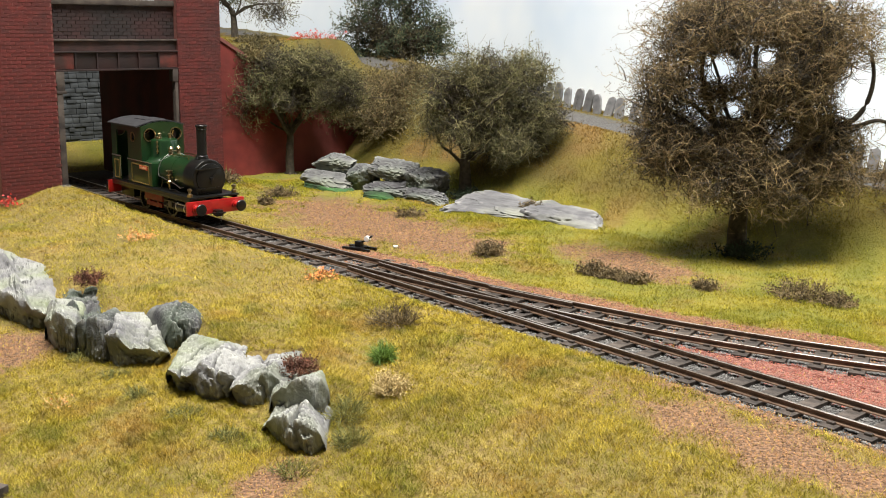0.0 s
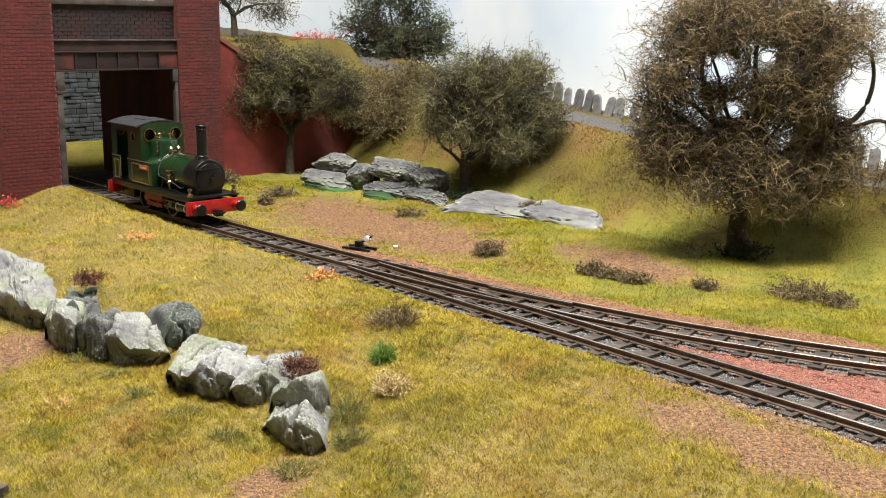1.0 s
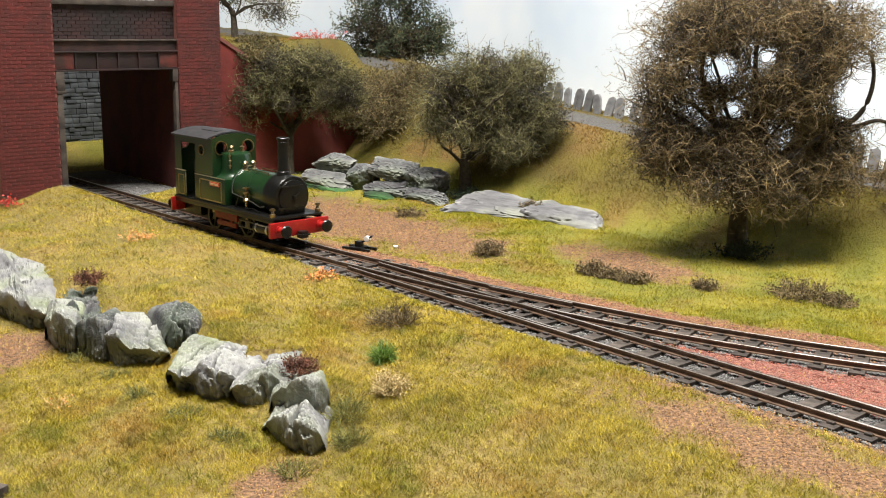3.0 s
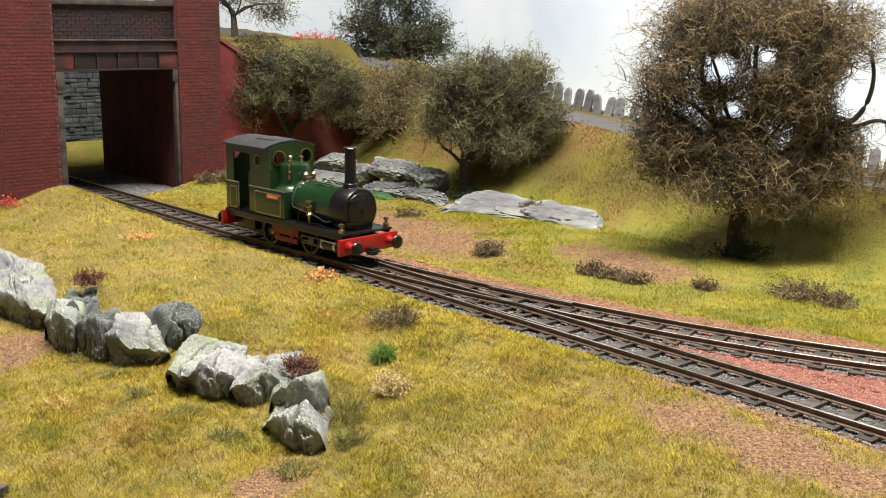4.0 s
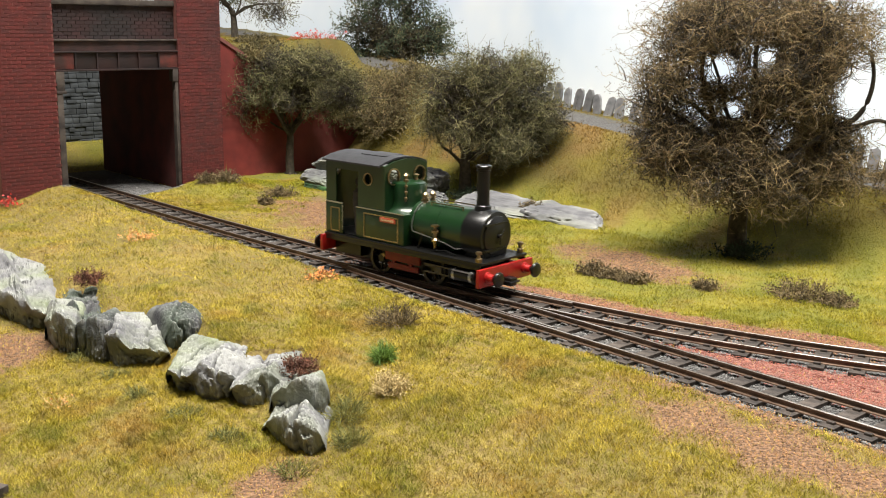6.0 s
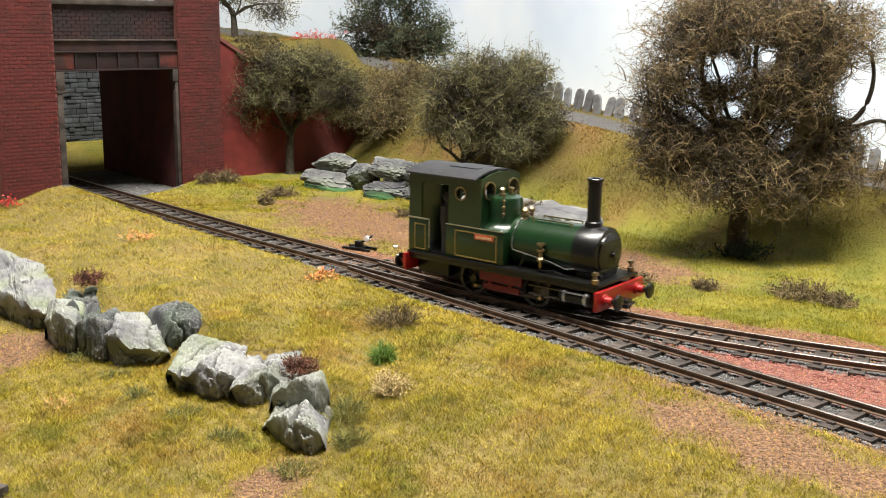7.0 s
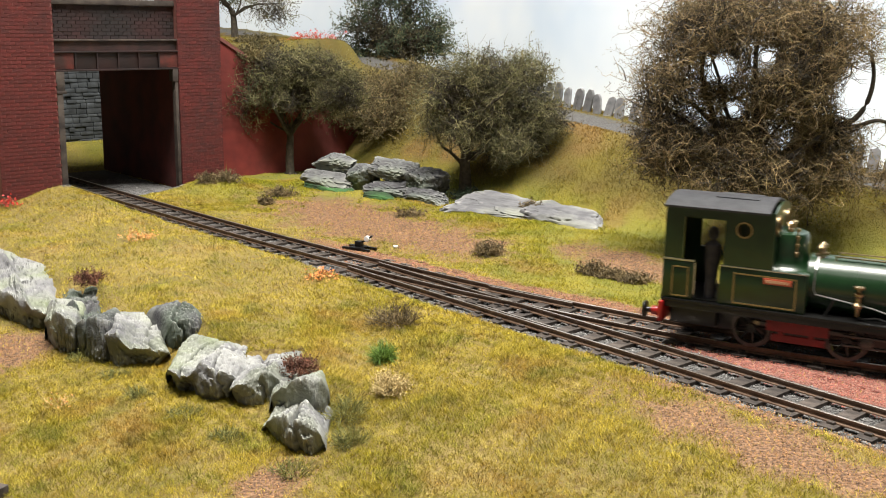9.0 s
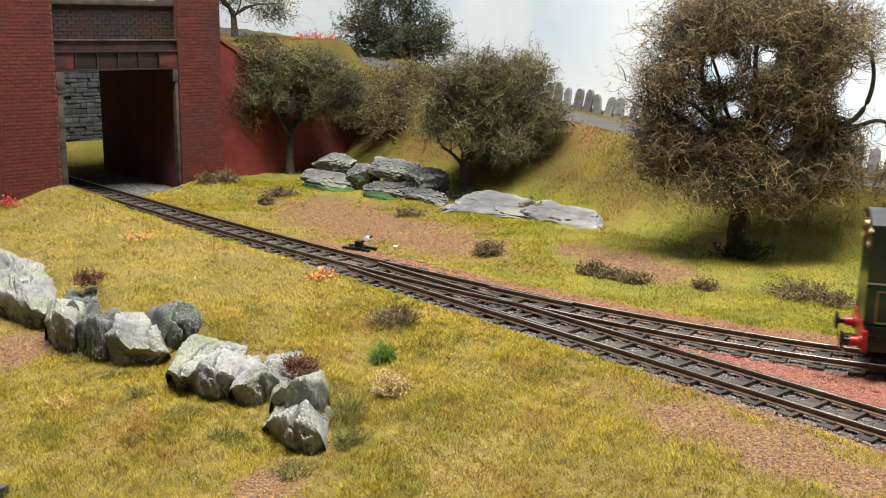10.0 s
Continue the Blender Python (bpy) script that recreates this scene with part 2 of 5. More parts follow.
def grass_material():
    m = bpy.data.materials.new("static_grass")
    m.use_nodes = True
    nt = m.node_tree
    bsdf = nt.nodes["Principled BSDF"]
    geo = nt.nodes.new("ShaderNodeNewGeometry")
    pos, rnd = geo.outputs["Position"], geo.outputs["Random Per Island"]
    base = mixed(nt, noise_fac(nt, pos, 18, 0.38, 0.62), (0.32, 0.285, 0.030), (0.46, 0.385, 0.058))
    base = mixed(nt, noise_fac(nt, pos, 24, 0.57, 0.72), base, (0.25, 0.275, 0.042))
    base = mixed(nt, noise_fac(nt, pos, 32, 0.52, 0.68), base, (0.36, 0.245, 0.062))
    base = mixed(nt, noise_fac(nt, pos, 120, 0.53, 0.70), base, (0.185, 0.145, 0.026))
    base = mixed(nt, noise_fac(nt, pos, 95, 0.56, 0.76), base, (0.58, 0.50, 0.13))
    base = mixed(nt, noise_fac(nt, pos, 55, 0.54, 0.70), base, (0.19, 0.20, 0.030))
    base = sown_zones(nt, pos, base, 1.0)
    ramp = nt.nodes.new("ShaderNodeValToRGB")
    ramp.color_ramp.elements[0].position, ramp.color_ramp.elements[0].color = 0.0, (0.30, 0.31, 0.26, 1)
    ramp.color_ramp.elements[1].position, ramp.color_ramp.elements[1].color = 1.0, (1.70, 1.58, 1.45, 1)
    nt.links.new(rnd, ramp.inputs["Fac"])
    mul = nt.nodes.new("ShaderNodeMix")
    mul.data_type, mul.blend_type = "RGBA", "MULTIPLY"
    mul.inputs[0].default_value = 1.0
    nt.links.new(base, mul.inputs[6])
    nt.links.new(ramp.outputs["Color"], mul.inputs[7])
    nt.links.new(mul.outputs[2], bsdf.inputs["Base Color"])
    bsdf.inputs["Roughness"].default_value = 0.8
    bsdf.inputs["Specular IOR Level"].default_value = 0.12
    return m


def ground_material():
    """Turf mat, brown scatter, red chippings and grey ballast, laid out by the ground's own paint mask."""
    m = bpy.data.materials.new("ground_cover")
    m.use_nodes = True
    nt = m.node_tree
    bsdf = nt.nodes["Principled BSDF"]
    geo = nt.nodes.new("ShaderNodeNewGeometry")
    pos = geo.outputs["Position"]
    att = nt.nodes.new("ShaderNodeAttribute")
    att.attribute_name = "cover"
    sep = nt.nodes.new("ShaderNodeSeparateColor")
    nt.links.new(att.outputs["Color"], sep.inputs["Color"])
    turf = mixed(nt, noise_fac(nt, pos, 25, 0.4, 0.6), (0.15, 0.125, 0.026), (0.23, 0.175, 0.045))
    turf = mixed(nt, noise_fac(nt, pos, 600, 0.4, 0.65), turf, (0.13, 0.085, 0.03))
    turf = sown_zones(nt, pos, turf, 0.6)
    brown = mixed(nt, noise_fac(nt, pos, 900, 0.38, 0.62), (0.06, 0.031, 0.016), (0.22, 0.125, 0.066))
    red = mixed(nt, noise_fac(nt, pos, 900, 0.38, 0.62), (0.11, 0.04, 0.028), (0.26, 0.125, 0.09))
    grey = mixed(nt, noise_fac(nt, pos, 900, 0.38, 0.62), (0.025, 0.024, 0.023), (0.12, 0.115, 0.11))
    out = mixed(nt, sep.outputs[0], turf, brown)
    out = mixed(nt, sep.outputs[1], out, red)
    out = mixed(nt, sep.outputs[2], out, grey)
    nt.links.new(out, bsdf.inputs["Base Color"])
    bsdf.inputs["Roughness"].default_value = 0.95
    n = nt.nodes.new("ShaderNodeTexNoise")
    n.inputs["Scale"].default_value, n.inputs["Detail"].default_value = 900, 6
    nt.links.new(pos, n.inputs["Vector"])
    b = nt.nodes.new("ShaderNodeBump")
    b.inputs["Strength"].default_value, b.inputs["Distance"].default_value = 0.8, 0.0008
    nt.links.new(n.outputs["Fac"], b.inputs["Height"])
    nt.links.new(b.outputs["Normal"], bsdf.inputs["Normal"])
    return m


M["grass"] = grass_material()
M["ground"] = ground_material()


# ---------- building helpers ----------
def mesh_of(name, verts, faces, mat, smooth=False):
    """A mesh from millimetre vertices."""
    me = bpy.data.meshes.new(name)
    me.from_pydata([(v[0] * MM, v[1] * MM, v[2] * MM) for v in verts], [], faces)
    me.materials.append(mat)
    if smooth:
        me.polygons.foreach_set("use_smooth", [True] * len(me.polygons))
    me.update()
    return me


def mesh_array(name, verts, faces, mat, smooth=False):
    """A mesh from numpy arrays: verts in millimetres, faces all with the same number of corners."""
    me = bpy.data.meshes.new(name)
    k = faces.shape[1]
    me.vertices.add(len(verts))
    me.vertices.foreach_set("co", (verts * MM).astype(np.float32).ravel())
    me.loops.add(faces.size)
    me.loops.foreach_set("vertex_index", faces.astype(np.int32).ravel())
    me.polygons.add(len(faces))
    me.polygons.foreach_set("loop_start", np.arange(0, faces.size, k, dtype=np.int32))
    if smooth:
        me.polygons.foreach_set("use_smooth", np.ones(len(faces), dtype=bool))
    me.materials.append(mat)
    me.update(calc_edges=True)
    return me


def part(name, bm, mat, parent=None, label=""):
    """Links a bmesh built in millimetres as one mesh object, under a thing or a part."""
    me = bpy.data.meshes.new(name)
    bmesh.ops.scale(bm, vec=(MM, MM, MM), verts=bm.verts)
    bmesh.ops.recalc_face_normals(bm, faces=bm.faces)
    bm.to_mesh(me)
    bm.free()
    me.set_sharp_from_angle(angle=radians(38))
    me.materials.append(mat)
    ob = new(name, me)
    ob.parent = parent
    return tagged(ob, label)


def piece(name, me, parent, m=None):
    ob = new(name, me)
    ob.parent = parent
    if m is not None:
        ob.matrix_basis = m
    return ob


def thing(name, x, y, z, rz, label, category, group="", kind=""):
    """An Empty at a thing's base; x, y, z in millimetres."""
    ob = new(name)
    ob.empty_display_size = 0.01
    ob.matrix_basis = pose(x * MM, y * MM, z * MM, 0, 0, rz)
    return tagged(ob, label, category, group, kind)


def box(bm, x0, x1, y0, y1, z0, z1, bevel=0.0):
    r = bmesh.ops.create_cube(bm, size=1.0)
    vs = r["verts"]
    for v in vs:
        v.co = Vector(((x0 + x1) / 2 + v.co.x * (x1 - x0), (y0 + y1) / 2 + v.co.y * (y1 - y0), (z0 + z1) / 2 + v.co.z * (z1 - z0)))
    if bevel:
        es = list({e for v in vs for e in v.link_edges})
        bmesh.ops.bevel(bm, geom=es, offset=bevel, segments=2, affect="EDGES", profile=0.6)
    return bm


def B(*boxes, bevel=0.0):
    bm = bmesh.new()
    for b in boxes:
        box(bm, *b, bevel=bevel)
    return bm


def lathe(bm, profile, centre, axis="z", n=24):
    """Turns a profile of (radius, height) about an axis through centre. Ends are closed."""
    rings = []
    cx, cy, cz = centre
    for r, h in profile:
        ring = []
        for k in range(n):
            a = 2 * math.pi * k / n
            c, s = r * math.cos(a), r * math.sin(a)
            ring.append(bm.verts.new({"z": (cx + c, cy + s, cz + h), "x": (cx + h, cy + c, cz + s), "y": (cx + s, cy + h, cz + c)}[axis]))
        rings.append(ring)
    for a, b in zip(rings, rings[1:]):
        for k in range(n):
            f = bm.faces.new((a[k], a[(k + 1) % n], b[(k + 1) % n], b[k]))
            f.smooth = True
    bm.faces.new(rings[0][::-1])
    bm.faces.new(rings[-1])
    return bm


def ring(bm, r0, r1, h, centre, axis, n=28):
    """A flat open ring with a hole, about an axis."""
    cx, cy_, cz = centre
    loops = []
    for r, d in ((r0, -h), (r1, -h), (r1, h), (r0, h)):
        loops.append([bm.verts.new((cx + d, cy_ + r * math.cos(6.2832 * k / n), cz + r * math.sin(6.2832 * k / n)) if axis == "x" else (cx + r * math.cos(6.2832 * k / n), cy_ + d, cz + r * math.sin(6.2832 * k / n))) for k in range(n)])
    for a, b in zip(loops, loops[1:] + loops[:1]):
        for k in range(n):
            bm.faces.new((a[k], a[(k + 1) % n], b[(k + 1) % n], b[k]))
    return bm


def tube(bm, pts, r, n=8, taper=1.0):
    rings = []
    pts = [Vector(p) for p in pts]
    for k, p in enumerate(pts):
        d = (pts[min(k + 1, len(pts) - 1)] - pts[max(k - 1, 0)]).normalized()
        a = d.cross(Vector((0, 0, 1)) if abs(d.z) < 0.9 else Vector((1, 0, 0))).normalized()
        b = d.cross(a)
        rr = r * (1 + (taper - 1) * k / max(1, len(pts) - 1))
        rings.append([bm.verts.new(p + a * rr * math.cos(2 * math.pi * j / n) + b * rr * math.sin(2 * math.pi * j / n)) for j in range(n)])
    for a, b in zip(rings, rings[1:]):
        for j in range(n):
            f = bm.faces.new((a[j], a[(j + 1) % n], b[(j + 1) % n], b[j]))
            f.smooth = True
    bm.faces.new(rings[0][::-1])
    bm.faces.new(rings[-1])
    return bm


def plate(outline, holes, y0, y1, to=None):
    """A flat plate with round holes [(x, z, r)], cut from an outline in x and z, from y0 to y1; to(x, y, z) turns it elsewhere."""
    bm = bmesh.new()
    edges = []

    def loop(pts):
        vs = [bm.verts.new((x, y0, z)) for x, z in pts]
        edges.extend(bm.edges.new((a, b)) for a, b in zip(vs, vs[1:] + vs[:1]))

    loop(outline)
    for x, z, r in holes:
        loop([(x + r * math.cos(2 * math.pi * k / 24), z + r * math.sin(2 * math.pi * k / 24)) for k in range(24)])
    bmesh.ops.triangle_fill(bm, edges=edges, use_beauty=True)
    ext = bmesh.ops.extrude_face_region(bm, geom=list(bm.faces))
    bmesh.ops.translate(bm, vec=(0, y1 - y0, 0), verts=[v for v in ext["geom"] if isinstance(v, bmesh.types.BMVert)])
    if to:
        for v in bm.verts:
            v.co = Vector(to(*v.co))
    return bm


def smooth01(t):
    t = np.clip(t, 0, 1)
    return t * t * (3 - 2 * t)


# ---------- plan: tracks, bridge, road, ground ----------
def far_rail_y(x):
    """The outer rail of the curved route."""
    return 1.404163e-06 * x ** 3 + 9.523473e-04 * x ** 2 - 0.8750134 * x + 494.85261


def offset_curve(xs, ys, d):
    """Moves a line sideways by d, to the viewer's side."""
    tx, ty = np.gradient(xs), np.gradient(ys)
    ln = np.hypot(tx, ty)
    return xs + d * ty / ln, ys - d * tx / ln


GAUGE = 16.5
PX = np.linspace(-640, 420, 1061)
# beyond the bridge and past the curve the line runs on straight
PY = np.where(PX < -230, far_rail_y(-230.0) - 1.0903 * (PX + 230), far_rail_y(PX))
CURVE = np.stack(offset_curve(PX, PY, GAUGE / 2), 1)
LX, LY = PX, 456.853 - 1.123491 * PX
STRAIGHT = np.stack(offset_curve(LX, LY, -GAUGE / 2), 1)


def arc(line):
    return np.concatenate([[0.0], np.cumsum(np.hypot(*np.diff(line, axis=0).T))])


SC = arc(CURVE)
S0 = float(np.interp(0.0, PX, SC))
SC = SC - S0


def on_curve(s):
    return float(np.interp(s, SC, CURVE[:, 0])), float(np.interp(s, SC, CURVE[:, 1]))


# straight route: leaves the curve at the points
wgt = smooth01((STRAIGHT[:, 0] + 95.0) / 70.0)
cy = np.interp(STRAIGHT[:, 0], CURVE[:, 0], CURVE[:, 1])
FRONT = np.stack([STRAIGHT[:, 0], cy * (1 - wgt) + STRAIGHT[:, 1] * wgt], 1)
SF = arc(FRONT)
SF = SF - float(np.interp(0.0, FRONT[:, 0], SF))

# bridge: face runs along U, the passage along N
P0 = np.array([-190.2, 752.7])
BA = radians(42)
U, N = np.array([math.cos(BA), math.sin(BA)]), np.array([-math.sin(BA), math.cos(BA)])
# wing wall
W0 = P0 + 34 * U + 34 * N
W1 = W0 + 166 * U
WD = (W1 - W0) / np.linalg.norm(W1 - W0)
WN = np.array([-WD[1], WD[0]])
ROAD = np.array([(-1000, 1640, 120), (-560, 1500, 118), (-260, 1250, 104), (-80, 1012, 80), (-19, 906, 66), (40, 822, 57), (98, 748, 50), (175, 668, 39), (256, 602, 28), (400, 500, 14), (640, 330, 4), (900, 180, 0)], float)
_t = np.linspace(0, len(ROAD) - 1, 400)
ROADF = np.stack([np.interp(_t, np.arange(len(ROAD)), ROAD[:, k]) for k in range(3)], 1)
for _ in range(60):
    ROADF[1:-1] = (ROADF[:-2] + 2 * ROADF[1:-1] + ROADF[2:]) / 4


def near_line(x, y, line):
    """Signed distance to a line (positive on the viewer's side) and the nearest index."""
    best = np.full(x.shape, 1e9)
    idx = np.zeros(x.shape, int)
    for k in range(len(line)):
        d = (x - line[k, 0]) ** 2 + (y - line[k, 1]) ** 2
        m = d < best
        best[m], idx[m] = d[m], k
    k0, k1 = np.maximum(idx - 1, 0), np.minimum(idx + 1, len(line) - 1)
    tx, ty = line[k1, 0] - line[k0, 0], line[k1, 1] - line[k0, 1]
    ln = np.hypot(tx, ty)
    dx, dy = x - line[idx, 0], y - line[idx, 1]
    return (dx * ty - dy * tx) / ln, idx


def lumps(x, y, s, seed):
    """Cheap smooth noise of about -1 to 1."""
    r = np.random.RandomState(seed)
    z = 0
    for k in range(5):
        a, p = r.uniform(0, 6.28), r.uniform(0, 6.28)
        f = r.uniform(0.7, 1.6) / s
        z = z + np.sin((x * math.cos(a) + y * math.sin(a)) * 6.28 * f + p)
    return z / 3.0


def near_front(x, y):
    """Distance from the near rail of the straight route, positive towards the viewer."""
    return (456.853 - 1.123491 * x - y) / 1.50405


# rocks bedded in the near bank: back edge (two corners), brow (two corners), heights of back, brow and foot, surface
BEDDED = [((-268, 588), (-192, 515), (-170, 438), (-223, 485), 0, -4, -21, "rock"),
          ((-195, 512), (-161, 492), (-145, 432), (-168, 444), -3, -5, -21, "rockdark"),
          ((-179, 461), (-162, 459), (-149, 411), (-173, 432), 0, -4, -21, "rock"),
          ((-160, 446), (-140, 441), (-133, 408), (-155, 416), -3, -6, -21, "rockdark"),
          ((-144, 442), (-123, 443), (-106, 394), (-140, 405), 0, -5, -21, "rock"),
          ((-131, 440), (-97, 431), (-98, 416), (-112, 408), 0, -4, -15, "rockdark"),
          ((-104, 413), (-71, 391), (-75, 357), (-107, 371), 0, -4, -20, "rock"),
          ((-77, 396), (-49, 387), (-50, 354), (-80, 355), 0, -5, -20, "rock"),
          ((-64, 378), (-43, 374), (-37, 333), (-60, 339), -2, -3, -18, "rock"),
          ((-58, 352), (-36, 341), (-36, 311), (-62, 328), -4, -8, -21, "rock")]


def under_rocks(x, y, z):
    """The bank is cut away where a rock is bedded in it."""
    for tl, tr, br, bl, zt, zm, zb, _ in BEDDED:
        a, b = (np.array(tl) + tr) / 2.0, (np.array(bl) + br) / 2.0
        d = b - a
        n = np.array([d[1], -d[0]]) / np.linalg.norm(d)
        half = min(abs(float(np.dot(np.array(tr) - tl, n))), abs(float(np.dot(np.array(br) - bl, n)))) / 2.0
        t = ((x - a[0]) * d[0] + (y - a[1]) * d[1]) / float(d @ d)
        w = ((x - a[0]) * n[0] + (y - a[1]) * n[1]) / max(half, 1)
        inside = (t > 0.18) & (t < 0.92) & (np.abs(w) < 0.8)
        z = np.where(inside, np.minimum(z, zm - 8), z)
    return z


def ground_z(x, y):
    x, y = np.atleast_1d(np.asarray(x, float)), np.atleast_1d(np.asarray(y, float))
    p = near_front(x, y)
    left = smooth01((-28 - x) / 20.0)
    # near bank: a shelf, then a drop at the rock outcrop or a slow fall
    ledge = -3.0 - 14 * smooth01((p - 97 - 10 * smooth01((-105 - x) / 50.0)) / 26.0)
    slope = -3.0 - 14 * smooth01((p - 40) / 95.0)
    bank = ledge * left + slope * (1 - left)
    bank = bank - 0.12 * np.clip(p - 125, 0, 400)
    hump = 9.0 * smooth01((p - 12) / 20.0) * smooth01((-150 - x) / 90.0) * (1 - smooth01((p - 45) / 40.0))
    z = np.where(p > 0, bank + hump, -3.0)
    z = z + np.where((p > 16) | (p < -40), 0.9 * lumps(x, y, 60, 3) + 0.35 * lumps(x, y, 17, 4), 0)
    z = np.where((p > 8) & (p < 60), z + 1.6 * smooth01((p - 8) / 10) * (1 - smooth01((p - 30) / 30)), z)
    # yard behind the tracks, then the slope up to the road
    d, k = near_line(x, y, ROADF[::2])
    zr = ROADF[::2][k, 2]
    yard = z + np.where(p < -30, 2.0 * smooth01((90 - d) / 40.0), 0)
    rise = smooth01(1 - d / 80.0) ** 0.9
    hill = np.where(d < 0, zr, yard + (zr - yard) * rise + 1.6 * lumps(x, y, 45, 8) * smooth01(d / 15) * rise)
    verge = 2.0 * smooth01((-d - 40) / 5.0) - 22.0 * smooth01((-d - 52) / 40.0)
    z = np.where(d < 80, hill + np.where(d < 0, verge, 0), yard)
    # hill held up by the wing wall
    a = (x - W0[0]) * WD[0] + (y - W0[1]) * WD[1]
    s = (x - W0[0]) * WN[0] + (y - W0[1]) * WN[1]
    u = (x - P0[0]) * U[0] + (y - P0[1]) * U[1]
    v = (x - P0[0]) * N[0] + (y - P0[1]) * N[1]
    top = np.clip(113.5 - 0.6 * a, 14, 102)
    knoll = np.minimum(top + 1.15 * s, 101) + 1.5 * lumps(x, y, 50, 9)
    knoll = knoll * (1 - smooth01((a - 190) / 80.0))
    held = (s > 3) & (((u > 14) & (v < 138)) | (u > 78))
    z = np.where(held & (d > -2), np.maximum(z, knoll), z)
    # ground of the passage and past it
    passage = ((u < 14) | ((v > 137) & (u < 79))) & (v > -5) & (p < 0)
    far = -3.0 + 13 * smooth01((v - 146) / 60.0) * smooth01((u + 40) / 25.0)
    z = np.where(passage, far, z)
    z = z + 8.0 * np.exp(-((x +166) ** 2 + (y -756) ** 2) / 900.0) * (p < -25) * (v < -1)
    # the track bed lies a little lower
    dc = (far_rail_y(x) - y) / np.sqrt(1 + (4.2125e-06 * x ** 2 + 1.9046946e-03 * x - 0.8750134) ** 2) - 8.25
    bed = ((np.abs(dc) < 15) & (x > -260)) | ((np.abs(p + 8.25) < 15) & (x > -70))
    z = np.where(bed, -4.2, z)
    z = under_rocks(x, y, z)
    return z


def gz(x, y):
    return float(ground_z(x, y)[0])


# patches of bare scatter: centre, half sizes, turn
BROWN = [(-48, 645, 98, 38, -52), (-4, 588, 46, 30, -48), (98, 537, 46, 19, -58), (100, 292, 50, 14, -50), (-52, 297, 9, 15, -25), (-184, 428, 18, 26, -20)]


def blob_mask(x, y, blobs, soft=1.1, seed=11):
    m = np.zeros_like(x)
    wob = 0.25 * lumps(x, y, 28, seed) + 0.18 * lumps(x, y, 9, seed + 1)
    for cx, cy_, rx, ry, rot in blobs:
        c, s = math.cos(radians(rot)), math.sin(radians(rot))
        dx, dy = x - cx, y - cy_
        q = np.hypot((dx * c + dy * s) / rx, (-dx * s + dy * c) / ry) + wob
        m = np.maximum(m, smooth01((1.12 + soft / 2 - q) / soft))
    return m


def covers(x, y):
    """How much brown scatter, red chippings, ballast and road lies at a place."""
    p = near_front(x, y)
    dc, _ = near_line(x, y, CURVE[::4])
    df, _ = near_line(x, y, FRONT[::4])
    dr, _ = near_line(x, y, ROADF[::2])
    wob = 2.0 * lumps(x, y, 22, 21) + 1.0 * lumps(x, y, 7, 22)
    brown = blob_mask(x, y, BROWN)
    between = (df < -9) & (dc > 9) & (x > 20)
    # strip of red chippings behind the curved line
    red = smooth01((22 + wob - np.abs(dc + 9)) / 5.0) * (dc < 0) * smooth01((x + 95) / 50.0)
    brown = np.maximum(brown, 0.9 * red)
    red = 0.4 * red
    red = np.maximum(red, between * smooth01((x - 66) / 30.0))
    grey = np.maximum(smooth01((15.5 + 0.5 * wob - np.abs(dc)) / 3.0), smooth01((18.0 + 0.6 * wob - np.abs(df)) / 3.0) * (x > -80))
    grey = np.maximum(grey, between * (1 - smooth01((x - 66) / 30.0)))
    u = (x - P0[0]) * U[0] + (y - P0[1]) * U[1]
    v = (x - P0[0]) * N[0] + (y - P0[1]) * N[1]
    grey = np.maximum(grey, ((u < 0) & (u > -90) & (v > -4) & (v < 130)) * 1.0)
    # scatter beside the near rail on the right
    brown = np.maximum(brown, smooth01((24 + 3 * wob - p) / 12.0) * (p > 0) * smooth01((x - 62) / 20.0))
    tarmac = smooth01((-dr + 1) / 3.0) * smooth01((42 + dr) / 4.0)
    return brown, red, grey, tarmac


def build_ground():
    gx = np.concatenate([np.linspace(-900, -420, 25)[:-1], np.linspace(-420, 330, 251)[:-1], np.linspace(330, 900, 30)])
    gy = np.concatenate([np.linspace(60, 200, 20)[:-1], np.linspace(200, 1100, 301)[:-1], np.linspace(1100, 1700, 31)])
    X, Y = np.meshgrid(gx, gy)
    x, y = X.ravel(), Y.ravel()
    z = ground_z(x, y)
    nx, ny = len(gx), len(gy)
    i = np.arange(nx * ny).reshape(ny, nx)
    f = np.stack([i[:-1, :-1], i[:-1, 1:], i[1:, 1:], i[1:, :-1]], -1).reshape(-1, 4)
    me = mesh_array("ground", np.stack([x, y, z], 1), f, M["ground"], True)
    b, r, g, t = covers(x, y)
    col = np.stack([b, r, np.maximum(g, t), np.ones_like(b)], 1).astype(np.float32)
    att = me.color_attributes.new("cover", "FLOAT_COLOR", "POINT")
    att.data.foreach_set("color", col.ravel())
    tagged(new("ground", me), "turf, brown scatter and ballast of a model landscape", "ground", kind="structure")


def scatter(n, xr, yr, rs, keep):
    """Random places in a rectangle that keep() lets through."""
    x, y = rs.uniform(*xr, n), rs.uniform(*yr, n)
    m = rs.uniform(0, 1, n) < keep(x, y)
    return x[m], y[m]


